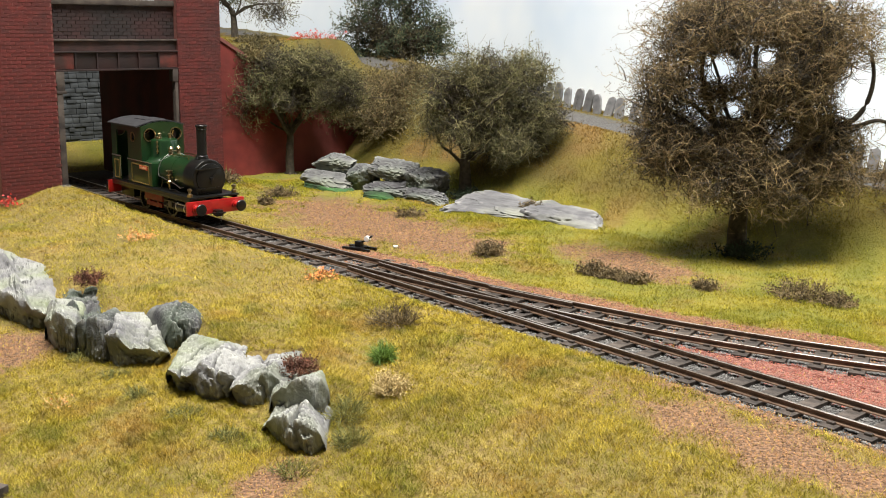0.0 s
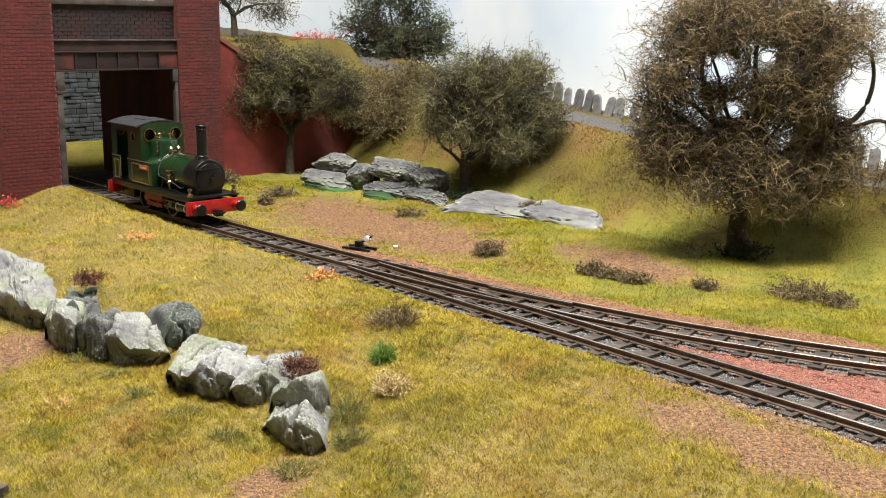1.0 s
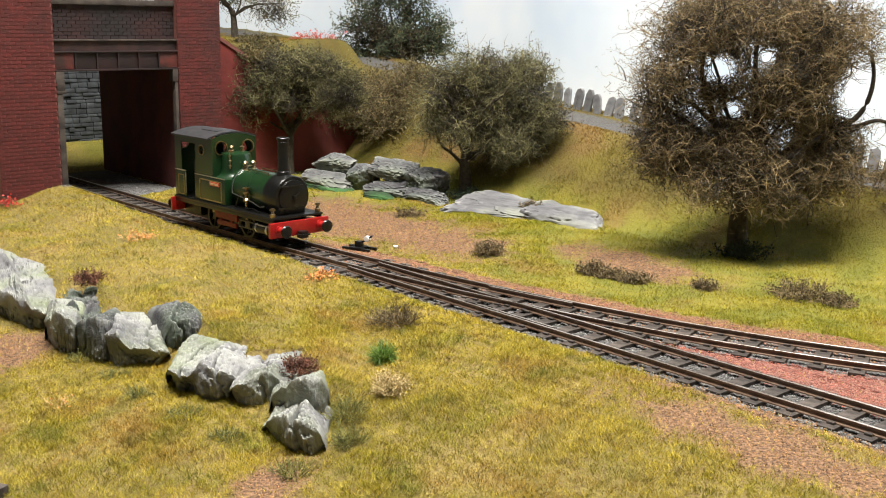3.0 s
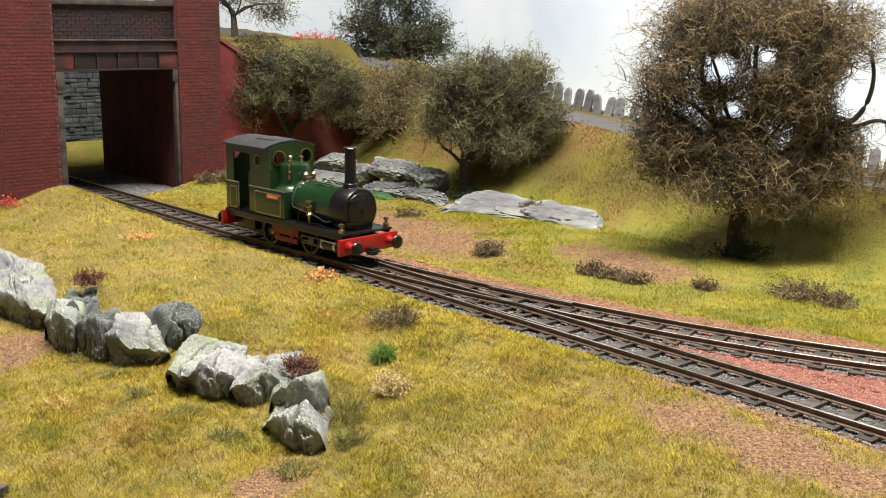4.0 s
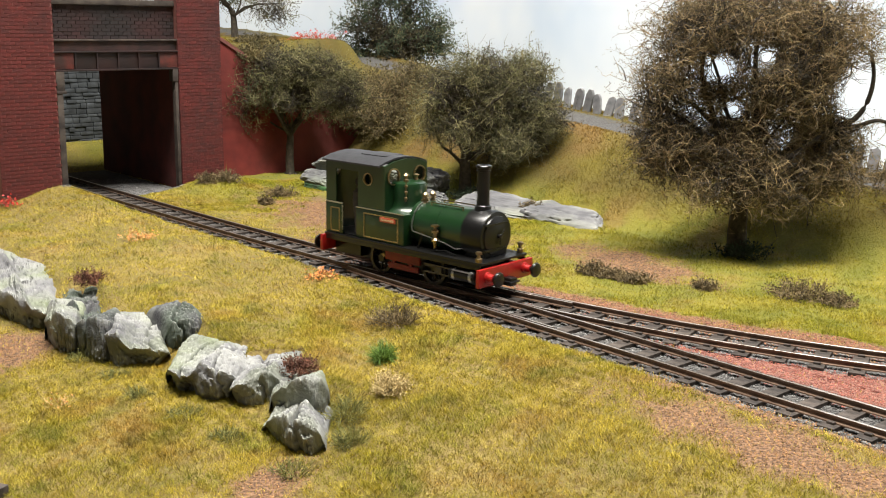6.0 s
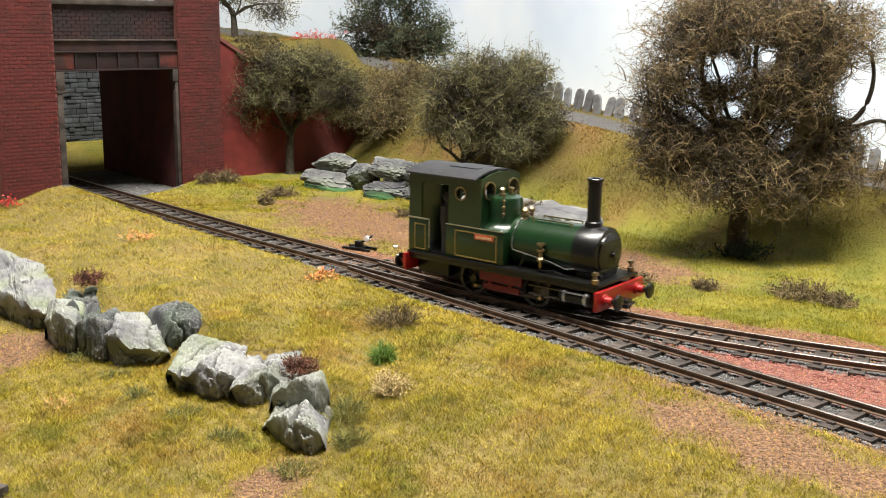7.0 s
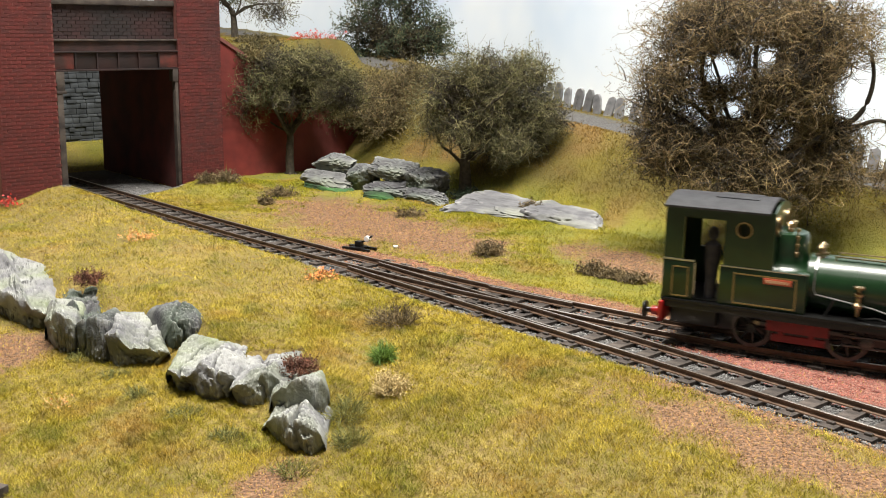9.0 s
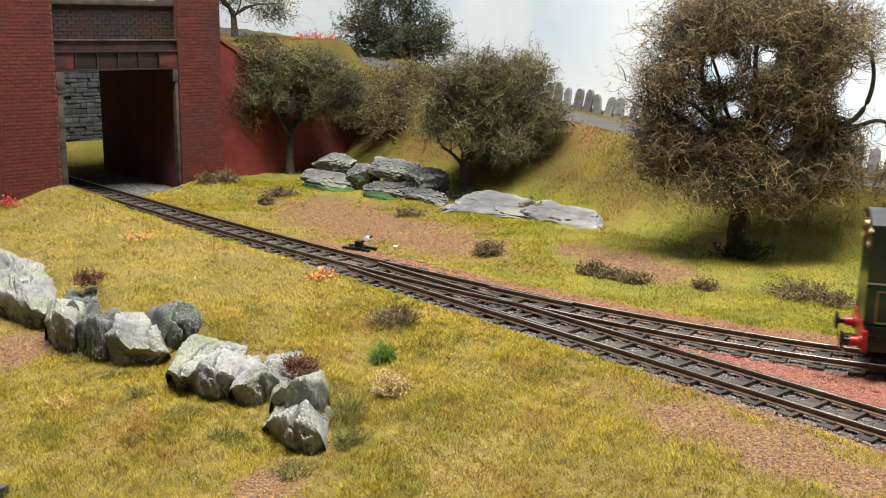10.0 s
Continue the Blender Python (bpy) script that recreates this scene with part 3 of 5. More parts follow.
def build_grass():
    rs = np.random.RandomState(5)

    def keep(x, y):
        b, r, g, t = covers(x, y)
        k = (1 - 0.95 * b) * (1 - 0.97 * r) * (1 - g) * (1 - t)
        return np.clip(k, 0, 1) ** 1.2

    xs, ys = [], []
    for n, xr, yr in ((1150000, (-200, 200), (225, 520)), (290000, (-330, 60), (330, 700)), (250000, (-60, 330), (400, 700)), (120000, (-330, 260), (690, 1060)), (150000, (-60, 260), (640, 900)), (70000, (-240, -90), (670, 810))):
        x, y = scatter(n, xr, yr, rs, keep)
        # only ground in the opening angle of the view and a little more
        m = np.abs(x) < 0.46 * y + 25
        if yr[0] == 225:
            # thins out with distance into the next stretch
            m &= rs.uniform(0, 1, len(x)) < 1 - smooth01((y - 320) / 190.0)
        xs.append(x[m]), ys.append(y[m])
    x, y = np.concatenate(xs), np.concatenate(ys)
    z = ground_z(x, y)
    n = len(x)
    tall = rs.uniform(0.55, 1.8, n) * (0.85 + 0.35 * np.clip(lumps(x, y, 35, 31), -0.7, 1) + 0.35 * np.clip(lumps(x, y, 8, 32), -0.8, 1)) * np.where(near_front(x, y) > 8, 1.0, 0.85)
    wide = rs.uniform(0.07, 0.13, n) * (1 + np.clip(y - 350, 0, 600) / 500.0)
    a = rs.uniform(0, 6.283, n)
    lean = rs.uniform(0.3, 1.6, n) * tall
    la = 3.0 * lumps(x, y, 16, 33) + rs.normal(size=n) * 2.2
    bx, by = wide * np.cos(a), wide * np.sin(a)
    v = np.empty((n, 3, 3))
    v[:, 0] = np.stack([x - bx, y - by, z - 0.3], 1)
    v[:, 1] = np.stack([x + bx, y + by, z - 0.3], 1)
    v[:, 2] = np.stack([x + lean * np.cos(la), y + lean * np.sin(la), z + tall], 1)
    me = mesh_array("grass", v.reshape(-1, 3), np.arange(3 * n).reshape(n, 3), M["grass"])
    tagged(new("grass", me), "yellow-green static grass fibres on the banks", "grass", kind="stuff")


STONE = np.array([(1, 0, -0.4), (-0.5, 0.87, -0.4), (-0.5, -0.87, -0.4), (0, 0, 0.9)], float)
STONE_F = np.array([(0, 1, 3), (1, 2, 3), (2, 0, 3), (0, 2, 1)])


def build_stones(name, mat, label, n, xr, yr, size, keep, seed, lift=0.0):
    rs = np.random.RandomState(seed)
    x, y = scatter(n, xr, yr, rs, keep)
    m = np.abs(x) < 0.46 * y + 25
    x, y = x[m], y[m]
    z = ground_z(x, y) + lift
    k = len(x)
    r = rs.uniform(size[0], size[1], (k, 1, 1)) * rs.uniform(0.6, 1.4, (k, 4, 1))
    a = rs.uniform(0, 6.283, k)
    c, s = np.cos(a), np.sin(a)
    base = STONE[None] * r
    base[:, :, 2] *= 0.75
    v = np.stack([base[:, :, 0] * c[:, None] - base[:, :, 1] * s[:, None] + x[:, None], base[:, :, 0] * s[:, None] + base[:, :, 1] * c[:, None] + y[:, None], base[:, :, 2] + z[:, None]], -1)
    f = (STONE_F[None] + 4 * np.arange(k)[:, None, None]).reshape(-1, 3)
    tagged(new(name, mesh_array(name, v.reshape(-1, 3), f, mat)), label, "gravel", kind="stuff")


# ---------- the room and the backdrop ----------
def build_room():
    def slab(name, b, mat, label, cat):
        tagged(part(name, B(b), mat), label, cat, kind="structure")

    slab("floor", (-2200, 2200, -1800, 2600, -960, -900), M["floor"], "plain floor of the room", "floor")
    slab("ceiling", (-2200, 2200, -1800, 2600, 1600, 1660), M["wall"], "white ceiling of the room", "ceiling")
    slab("wall_south", (-2200, 2200, -1860, -1800, -900, 1600), M["wall"], "plain pale wall", "wall")
    slab("wall_north", (-2200, 2200, 2600, 2660, -900, 1600), M["wall"], "plain pale wall", "wall")
    slab("wall_west", (-2260, -2200, -1800, 2600, -900, 1600), M["wall"], "plain pale wall", "wall")
    slab("wall_east", (2200, 2260, -1800, 2600, -900, 1600), M["wall"], "plain pale wall", "wall")
    slab("layout_table", (-900, 900, 60, 1700, -130, -90), M["fascia"], "wooden board under the model landscape", "table")
    for x in (-820, 820):
        for y in (140, 1620):
            slab("table_leg", (x - 30, x + 30, y - 30, y + 30, -900, -130), M["fascia"], "wooden leg of the layout board", "table leg")
    # painted sky board, follows the road at the back
    d = ROADF[0:370]
    tx, ty = np.gradient(d[:, 0]), np.gradient(d[:, 1])
    ln = np.hypot(tx, ty)
    bx, by = d[:, 0] - ty / ln * 150, d[:, 1] + tx / ln * 150
    bm = bmesh.new()
    rows = []
    for k in range(0, len(bx), 4):
        rows.append([bm.verts.new((bx[k] + o * 0.7, by[k] + o * 0.7, zz)) for o, zz in ((0, -40), (0, 520), (8, 520), (8, -40))])
    for a, b in zip(rows, rows[1:]):
        for j in range(4):
            f = bm.faces.new((a[j], b[j], b[(j + 1) % 4], a[(j + 1) % 4]))
            f.smooth = True
    tagged(part("backdrop", bm, M["sky"]), "pale blue painted sky board behind the scenery", "backdrop", kind="structure")


# ---------- track ----------
def rail_line(line, s_axis, s0, s1, side, name, parent, step=6.0):
    """A rail of flat-bottomed section along a line, offset to one side, with a worn head."""
    n = max(2, int((s1 - s0) / step))
    ss = np.linspace(s0, s1, n)
    x, y = np.interp(ss, s_axis, line[:, 0]), np.interp(ss, s_axis, line[:, 1])
    tx, ty = np.gradient(x), np.gradient(y)
    ln = np.hypot(tx, ty)
    nx, ny = ty / ln, -tx / ln
    prof = [(-1.1, -2.6), (1.1, -2.6), (1.0, -2.2), (0.3, -1.9), (0.3, -1.0), (0.55, -0.8), (0.55, -0.08), (0.42, 0.0), (-0.42, 0.0), (-0.55, -0.08), (-0.55, -0.8), (-0.3, -1.0), (-0.3, -1.9), (-1.0, -2.2)]
    c = side * (GAUGE / 2 + 0.55)
    verts = [(x[k] + nx[k] * (c + o), y[k] + ny[k] * (c + o), h) for k in range(n) for o, h in prof]
    m = len(prof)
    faces = [(k * m + j, k * m + (j + 1) % m, (k + 1) * m + (j + 1) % m, (k + 1) * m + j) for k in range(n - 1) for j in range(m)]
    faces += [tuple(range(m))[::-1], tuple((n - 1) * m + j for j in range(m))]
    me = mesh_of(name, verts, faces, M["rail"])
    me.materials.append(M["railtop"])
    for f in me.polygons:
        if len(f.vertices) == 4 and f.index % m in (6, 7, 8):
            f.material_index = 1
    ob = new(name, me)
    ob.parent = parent
    return ob


def sleeper_mesh(length, chairs):
    """A sleeper with moulded rail fastenings at the given offsets along it."""
    bm = B((-2.9, 2.9, -length / 2, length / 2, -4.4, -2.6), bevel=0.25)
    for c in chairs:
        for o in (-1.7, 1.7):
            box(bm, -1.3, 1.3, c + o - 0.75, c + o + 0.75, -2.7, -1.75, bevel=0.2)
    bmesh.ops.scale(bm, vec=(MM, MM, MM), verts=bm.verts)
    me = bpy.data.meshes.new("sleeper")
    bm.to_mesh(me)
    bm.free()
    me.materials.append(M["sleeper"])
    return me


def build_track():
    track = thing("railway_track", 0, 0, 0, 0, "narrow gauge model track with rusty rails and dark sleepers", "railway track")
    rail_line(CURVE, SC, -640, 330, 1, "rail", track)
    rail_line(CURVE, SC, -640, 330, -1, "rail", track)
    s_toe = -62.0
    rail_line(FRONT, SF, s_toe, 330, 1, "rail", track)
    rail_line(FRONT, SF, s_toe + 2, 330, -1, "rail", track)
    # check rails opposite the crossing
    for line, sa, s0, s1, sd in ((CURVE, SC, 30, 76, -1), (FRONT, SF, 30, 76, 1)):
        moved = np.stack(offset_curve(line[:, 0], line[:, 1], -sd * 2.0), 1)
        rail_line(moved, sa, s0, s1, sd, "check_rail", track)
    plain = sleeper_mesh(29.0, (-8.8, 8.8))
    rs = random.Random(4)
    s = -620.0
    while s < 325:
        x, y = on_curve(s)
        x2, y2 = on_curve(s + 1)
        rz = math.degrees(math.atan2(y2 - y, x2 - x))
        fx, fy = np.interp(s, SF, FRONT[:, 0]), np.interp(s, SF, FRONT[:, 1])
        gap = math.hypot(fx - x, fy - y)
        if s < -66:
            piece("sleeper", plain, track, pose(x * MM, y * MM, -0.05 * MM * rs.random(), 0, 0, rz + rs.uniform(-1.5, 1.5)))
        elif gap < 23:
            # long turnout sleeper under both routes
            me = sleeper_mesh(29.0 + gap, (-8.8 - gap / 2, 8.8 - gap / 2, -8.8 + gap / 2, 8.8 + gap / 2))
            piece("sleeper", me, track, pose((x + fx) / 2 * MM, (y + fy) / 2 * MM, 0, 0, 0, (rz - 48.3) / 2 + rs.uniform(-1, 1)))
        else:
            piece("sleeper", plain, track, pose(x * MM, y * MM, 0, 0, 0, rz + rs.uniform(-1.5, 1.5)))
            piece("sleeper", plain, track, pose(fx * MM, fy * MM, 0, 0, 0, -48.3 + rs.uniform(-1.5, 1.5)))
        s += 13.2 + rs.uniform(-0.8, 0.8)
    return track


# ---------- bridge ----------
def build_bridge():
    """Local axes: x along the face (0 at the inner edge of one pier), y into the passage, z up."""
    br = thing("railway_bridge", P0[0], P0[1], 0, 42, "red brick bridge with a rusty girder over the track", "bridge")
    DEP = 134.0
    part("mortar_core", B((-128, -88.5, 0.22, 34, -6, 160)), M["mortar"], br)
    part("mortar_core", B((0.5, 34.2, 0.22, 34, -6, 160)), M["mortar"], br)
    part("parapet", B((-88.5, 0.5, 6, 16, 104.5, 127.4)), M["soot"], br)
    part("parapet_coping", B((-88.4, 0.2, 3.2, 17.5, 127.4, 131.4), bevel=0.5), M["concrete"], br, "weathered stone coping")
    part("soot_band", B((-88.5, 0.5, 3, 12, 97, 104.5), bevel=0.3), M["soot"], br, "sooty black fascia")
    part("string_course", B((-88.4, 0.4, 1.2, 4.5, 103.7, 105.0), bevel=0.3), M["concrete"], br, "thin grey ledge")
    g = B((-89.5, 1.5, 2.0, 3.6, 84.6, 97.0), (-89.5, 1.5, 0.2, 5.5, 84.0, 85.2), (-89.5, 1.5, 0.2, 5.5, 96.2, 97.2), bevel=0.15)
    for k in range(5):
        x = -74 + 15.0 * k
        box(g, x - 0.5, x + 0.5, 0.6, 2.2, 85.2, 96.2)
    gd = part("girder", g, M["girder"], br, "sooty steel girder with rusty ends")
    for x0, x1 in ((-88.3, -75.2), (-13.2, 0.4)):
        part("end_plate", B((x0, x1, 1.4, 2.3, 85.4, 96.0), bevel=0.15), M["rust"], gd, "rusty red end plate")
    part("deck", B((-100, 12, 5.5, DEP, 84.5, 97)), M["soot"], br)
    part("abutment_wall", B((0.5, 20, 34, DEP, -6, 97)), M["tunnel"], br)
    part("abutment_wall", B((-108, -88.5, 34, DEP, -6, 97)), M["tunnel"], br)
    # stone quoin posts under the girder ends
    part("corner_post", B((-2.6, -0.3, 0.4, 5, -4, 76), (-4.2, -0.2, 0, 6, 75.5, 84), bevel=0.3), M["concrete"], br, "stained stone corner post")
    part("corner_post", B((-88.2, -84.0, 0.4, 5, -4, 70), (-88.2, -81.8, 0, 6, 69.5, 71.5), (-88.2, -82.6, 0.2, 6, 71.5, 84), bevel=0.3), M["concrete"], br, "stained stone corner post")
    # bricks, in stretcher courses; those of one pier are pieces, the rest joined rows
    L, H, J = 5.6, 2.05, 0.38

    def brick_mesh(l, d=0.6, name="brick", mat=None):
        bm = B((0, l, 0, d, 0, H), bevel=0.0)
        bmesh.ops.scale(bm, vec=(MM, MM, MM), verts=bm.verts)
        me = bpy.data.meshes.new(name)
        bm.to_mesh(me)
        bm.free()
        me.materials.append(mat or M["brick"])
        return me

    whole, half = brick_mesh(L), brick_mesh(L / 2 - J / 2)
    rs = random.Random(9)
    count = 0
    joined = bmesh.new()

    def courses(x0, x1, z0, z1, y, single):
        nonlocal count
        row, z = 0, z0
        while z + H < z1:
            x = x0
            first = row % 2 == 1
            while x < x1 - 1.0:
                l = L / 2 - J / 2 if first else L
                first = False
                l = min(l, x1 - x)
                yy = y + rs.uniform(-0.07, 0.07)
                if single and count < 300 and l in (L, L / 2 - J / 2):
                    piece("brick", whole if l == L else half, br, pose(x * MM, yy * MM, z * MM))
                    count += 1
                else:
                    box(joined, x, x + l, yy, yy + 0.7, z, z + H)
                x += l + J
            row += 1
            z += H + J

    courses(-128, -88.3, -3, 134, 0.0, True)
    courses(0.3, 34.4, -3, 134, 0.0, False)
    rows = part("brickwork", joined, M["brickjoin"], br)
    rows["kind"] = "stuff"
    joined = bmesh.new()
    courses(-88.5, 0.5, 105.2, 127.4, 5.5, False)
    rows = part("parapet_brickwork", joined, M["sootbrick"], br, "soot-stained brick parapet")
    rows["kind"] = "stuff"
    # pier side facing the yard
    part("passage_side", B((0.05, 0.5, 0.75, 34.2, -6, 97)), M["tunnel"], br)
    part("pier_side", B((33.9, 34.5, 0.7, 36, -6, 160)), M["redwall"], br)


def build_wing_wall():
    ln = float(np.linalg.norm(W1 - W0))
    ang = math.degrees(math.atan2(WD[1], WD[0]))
    wall = thing("wing_wall", W0[0], W0[1], 0, ang, "smooth red retaining wall with a sloping top", "retaining wall")
    bm = plate([(-6, -6), (ln, -6), (ln, 15), (20, 103), (-6, 103)], [], 0, 6)
    part("wall_body", bm, M["redwall"], wall)
    cp = plate([(-6, 103), (20, 103), (ln, 15), (ln, 18), (20.6, 105.6), (-6, 105.6)], [], -1.2, 7.2)
    part("coping", cp, M["mortar"], wall, "rounded brick coping")


def build_stone_wall():
    """Rubble wall seen through the bridge, in separate stones."""
    o = P0 - 40 * U + 225 * N
    wall = thing("stone_wall", o[0], o[1], 0, 42, "grey rubble stone wall beyond the bridge", "stone wall")
    part("wall_core", B((0, 110, 3, 14, -6, 110)), M["stonewall"], wall)
    rs = random.Random(3)
    z = 0.0
    while z < 104:
        h = rs.uniform(2.8, 5.2)
        x = rs.uniform(-4, 0)
        while x < 92:
            l = rs.uniform(5, 13)
            part("stone", B((x, x + l - 0.35, rs.uniform(0, 1.8), 4, z, z + h - 0.35), bevel=0.5), M["stonewall"], wall)
            x += l
        z += h


# ---------- fence along the road ----------
def build_fence():
    d = ROADF
    tx, ty = np.gradient(d[:, 0]), np.gradient(d[:, 1])
    ln = np.hypot(tx, ty)
    fx, fy = d[:, 0] - ty / ln * 44, d[:, 1] + tx / ln * 44
    s = np.concatenate([[0], np.cumsum(np.hypot(np.diff(fx), np.diff(fy)))])
    at0 = float(np.interp(27.0, fx, s))
    fence = thing("slate_fence", 0, 0, 0, 0, "fence of upright grey slate slabs beside the road", "fence")
    rs = random.Random(12)
    q = at0
    while q < s[-1] - 300:
        x, y = float(np.interp(q, s, fx)), float(np.interp(q, s, fy))
        if x > 330:
            break
        q2 = q + 3
        ang = math.degrees(math.atan2(float(np.interp(q2, s, fy)) - y, float(np.interp(q2, s, fx)) - x))
        w, h = rs.uniform(6.2, 8.6), rs.uniform(13, 18)
        bm = plate([(-w / 2, -5), (w / 2, -5), (w / 2 * rs.uniform(0.85, 1.05), h * 0.75), (w * 0.36, h * rs.uniform(0.9, 1.0)), (w * 0.05, h * rs.uniform(1.0, 1.06)), (-w * 0.32, h * rs.uniform(0.9, 1.02)), (-w / 2 * rs.uniform(0.85, 1.05), h * 0.72)], [], -1.1, 1.1)
        slab = part("slab", bm, M["slate"], fence)
        slab.matrix_basis = pose(x * MM, y * MM, gz(x, y) * MM, rs.uniform(-10, 6), rs.uniform(-4, 22), ang + rs.uniform(-14, 14))
        q += w + rs.uniform(2.2, 4.4)


# ---------- rocks ----------
def rock(name, x, y, z, size, rz, seed, mat, label, tilt=14, roll=0, detail=5, grain=1.0):
    """A craggy cast rock: a block bounded by random faces with worn edges, split by cracks and scored along one way."""
    rs = np.random.RandomState(seed)
    bm = bmesh.new()
    bmesh.ops.create_icosphere(bm, subdivisions=detail, radius=1.0)
    nrm = [(0, 0, 1), (0, 0, -1), (1, 0, 0), (-1, 0, 0), (0, 1, 0), (0, -1, 0)]
    dist = [0.72, 0.9, 0.9, 0.9, 0.9, 0.85]
    nrm = [np.array(q, float) + rs.normal(size=3) * 0.16 for q in nrm]
    for _ in range(9):
        nrm.append(rs.normal(size=3))
        dist.append(rs.uniform(0.68, 0.98))
    nrm = np.array([q / np.linalg.norm(q) for q in nrm])
    dist = np.array(dist)
    co = np.array([v.co[:] for v in bm.verts])
    k = np.maximum(co @ nrm.T, 0) / dist
    r = (k ** 16).sum(1) ** (-1 / 16)
    co = co * r[:, None]
    off = Vector((seed * 3.7, seed * 1.3, 0))
    turn = Matrix.Rotation(rs.uniform(-0.6, 0.6), 3, "Z") @ Matrix.Rotation(rs.uniform(-0.4, 0.4), 3, "Y")
    for v, c in zip(bm.verts, co):
        q = Vector(c)
        w = noise.noise(q * 1.5 + off)
        crack = abs(noise.noise(q * 2.1 + off + Vector((w, w, 0)) * 0.5))
        step = noise.cell(Vector((q.x * 2.6 + w, q.y * 2.0 + w, q.z * 2.0)) + off)
        score = noise.noise(turn @ Vector((q.x * 3.0, q.y * 15.0, q.z * 15.0)) + off)
        fine = noise.fractal(q * 8.0 + off, 0.8, 2.1, 4)
        step2 = noise.cell(turn @ Vector((q.x * 4.0 + w, q.y * 9.0, q.z * 6.0)) + off)
        f = 1 + 0.05 * w - 0.16 * math.exp(-(crack / 0.05) ** 2) * grain + 0.06 * step * grain + 0.03 * step2 * grain + 0.035 * score * grain + 0.045 * fine * grain
        v.co = Vector((q.x * f * size[0], q.y * f * size[1], q.z * f * size[2]))
    for f in bm.faces:
        f.smooth = True
    ob = part(name, bm, mat)
    ob.matrix_basis = pose(x * MM, y * MM, z * MM, tilt, roll, rz)
    return tagged(ob, label, "rock", "rock outcrops")


def rock_face(tl, tr, br, bl, zt, zm, zb, seed, mat, label):
    """A rock bedded in a bank: from its back edge (tl to tr at zt) broad facets fall to the brow (bl to br at zm),
    below which the face breaks off and tucks back in to the foot at zb."""
    rs = np.random.RandomState(seed)
    tl, tr, br, bl = (np.array(q, float) for q in (tl, tr, br, bl))
    nu, nv, brow = 92, 84, 0.66
    bm = bmesh.new()
    mid = (bl + br - tl - tr) / 2
    deep = float(np.linalg.norm(mid))
    out = mid / deep
    wide = float(np.linalg.norm(tr - tl) + np.linalg.norm(br - bl)) / 2
    off = Vector((seed * 5.3, seed * 2.1, 0.7))
    ang = rs.uniform(-0.7, 0.7)
    ca, sa = math.cos(ang), math.sin(ang)
    facets = [(rs.uniform(0.1, 0.9), rs.uniform(0.1, 0.9), rs.normal() * 0.50, rs.uniform(-0.15, 0.45)) for _ in range(6)]
    splits = [(rs.uniform(0.2, 0.8), rs.uniform(-0.35, 0.35)) for _ in range(2 if wide > 30 else 1)]
    grid = []
    for j in range(nv + 1):
        t = j / nv
        row = []
        top = min(t / brow, 1.0)
        fall = max(t - brow, 0.0) / (1 - brow)
        for i in range(nu + 1):
            u = i / nu
            rag = noise.noise(Vector((u * wide / 9.0, t * deep / 9.0, 0.0)) + off)
            rim = min(1.0, abs(2 * u - 1) * (1 + 0.16 * rag))
            v = top * (1 - 0.22 * rim ** 5)
            p = (tl * (1 - u) + tr * u) * (1 - v) + (bl * (1 - u) + br * u) * v + out * 3.5 * rag * (0.4 + 0.6 * v)
            z = zt - 7.0 * (1 - v) ** 9 + (zm - zt) * v ** 1.5 + (zb - 5 - zm) * fall ** 0.85
            # broad facets: the surface is the lowest of several tilted planes
            plane = min(2.6 + a * (u - fu) * wide + b * (v - ft) * deep for fu, ft, a, b in facets)
            plane = max(min(plane, 3.2), -7.0) + 1.2
            q = Vector((p[0] / 14.0, p[1] / 14.0, z / 14.0))
            w = noise.noise(q * 1.1 + off)
            split = sum(math.exp(-((u - su - sk * (v - 0.5) - 0.2 * w - 0.05 * noise.noise(q * 5 + off)) * wide / 0.9) ** 2) for su, sk in splits)
            a1, b1 = (p[0] * ca - p[1] * sa) / 14.0, (p[0] * sa + p[1] * ca) / 14.0
            score = noise.noise(Vector((a1 * 1.6, b1 * 9.0, z / 4.0)) + off)
            chip = abs(noise.noise(q * 3.2 + off)) + 0.5 * abs(noise.noise(q * 7.1 + off))
            fine = noise.fractal(q * 7.0 + off, 0.55, 2.2, 5)
            rough = 0.45 + 0.9 * max(0.0, noise.noise(q * 0.8 - off)) + 0.7 * fall
            h = plane + 1.8 * w - 1.8 * split + rough * (0.7 * score - 1.9 * chip) + (0.35 + 0.6 * rough) * fine + 0.6
            h *= min(1.0, t * 6)
            h -= 11 * rim ** 12 * (0.45 + 0.55 * v) - 1.2 * (1 - rim ** 2) * v
            side = -8.5 * fall ** 1.3
            k = 0.25 * v + 0.6 * min(fall * 4, 1.0)
            row.append(bm.verts.new((p[0] + out[0] * (h * k + side), p[1] + out[1] * (h * k + side), z + h * (1 - 0.85 * min(fall * 2.5, 1.0)))))
        grid.append(row)
    for a, b in zip(grid, grid[1:]):
        for i in range(nu):
            f = bm.faces.new((a[i], b[i], b[i + 1], a[i + 1]))
            f.smooth = True
    rim = grid[0][:] + [r[-1] for r in grid[1:]] + grid[-1][-2::-1] + [r[0] for r in grid[-2:0:-1]]
    low = [bm.verts.new((v.co.x - out[0] * 2, v.co.y - out[1] * 2, min(v.co.z, zb) - 9)) for v in rim]
    for k in range(len(rim)):
        bm.faces.new((rim[k], rim[(k + 1) % len(rim)], low[(k + 1) % len(rim)], low[k]))
    bm.faces.new(low)
    ob = part("rock", bm, mat)
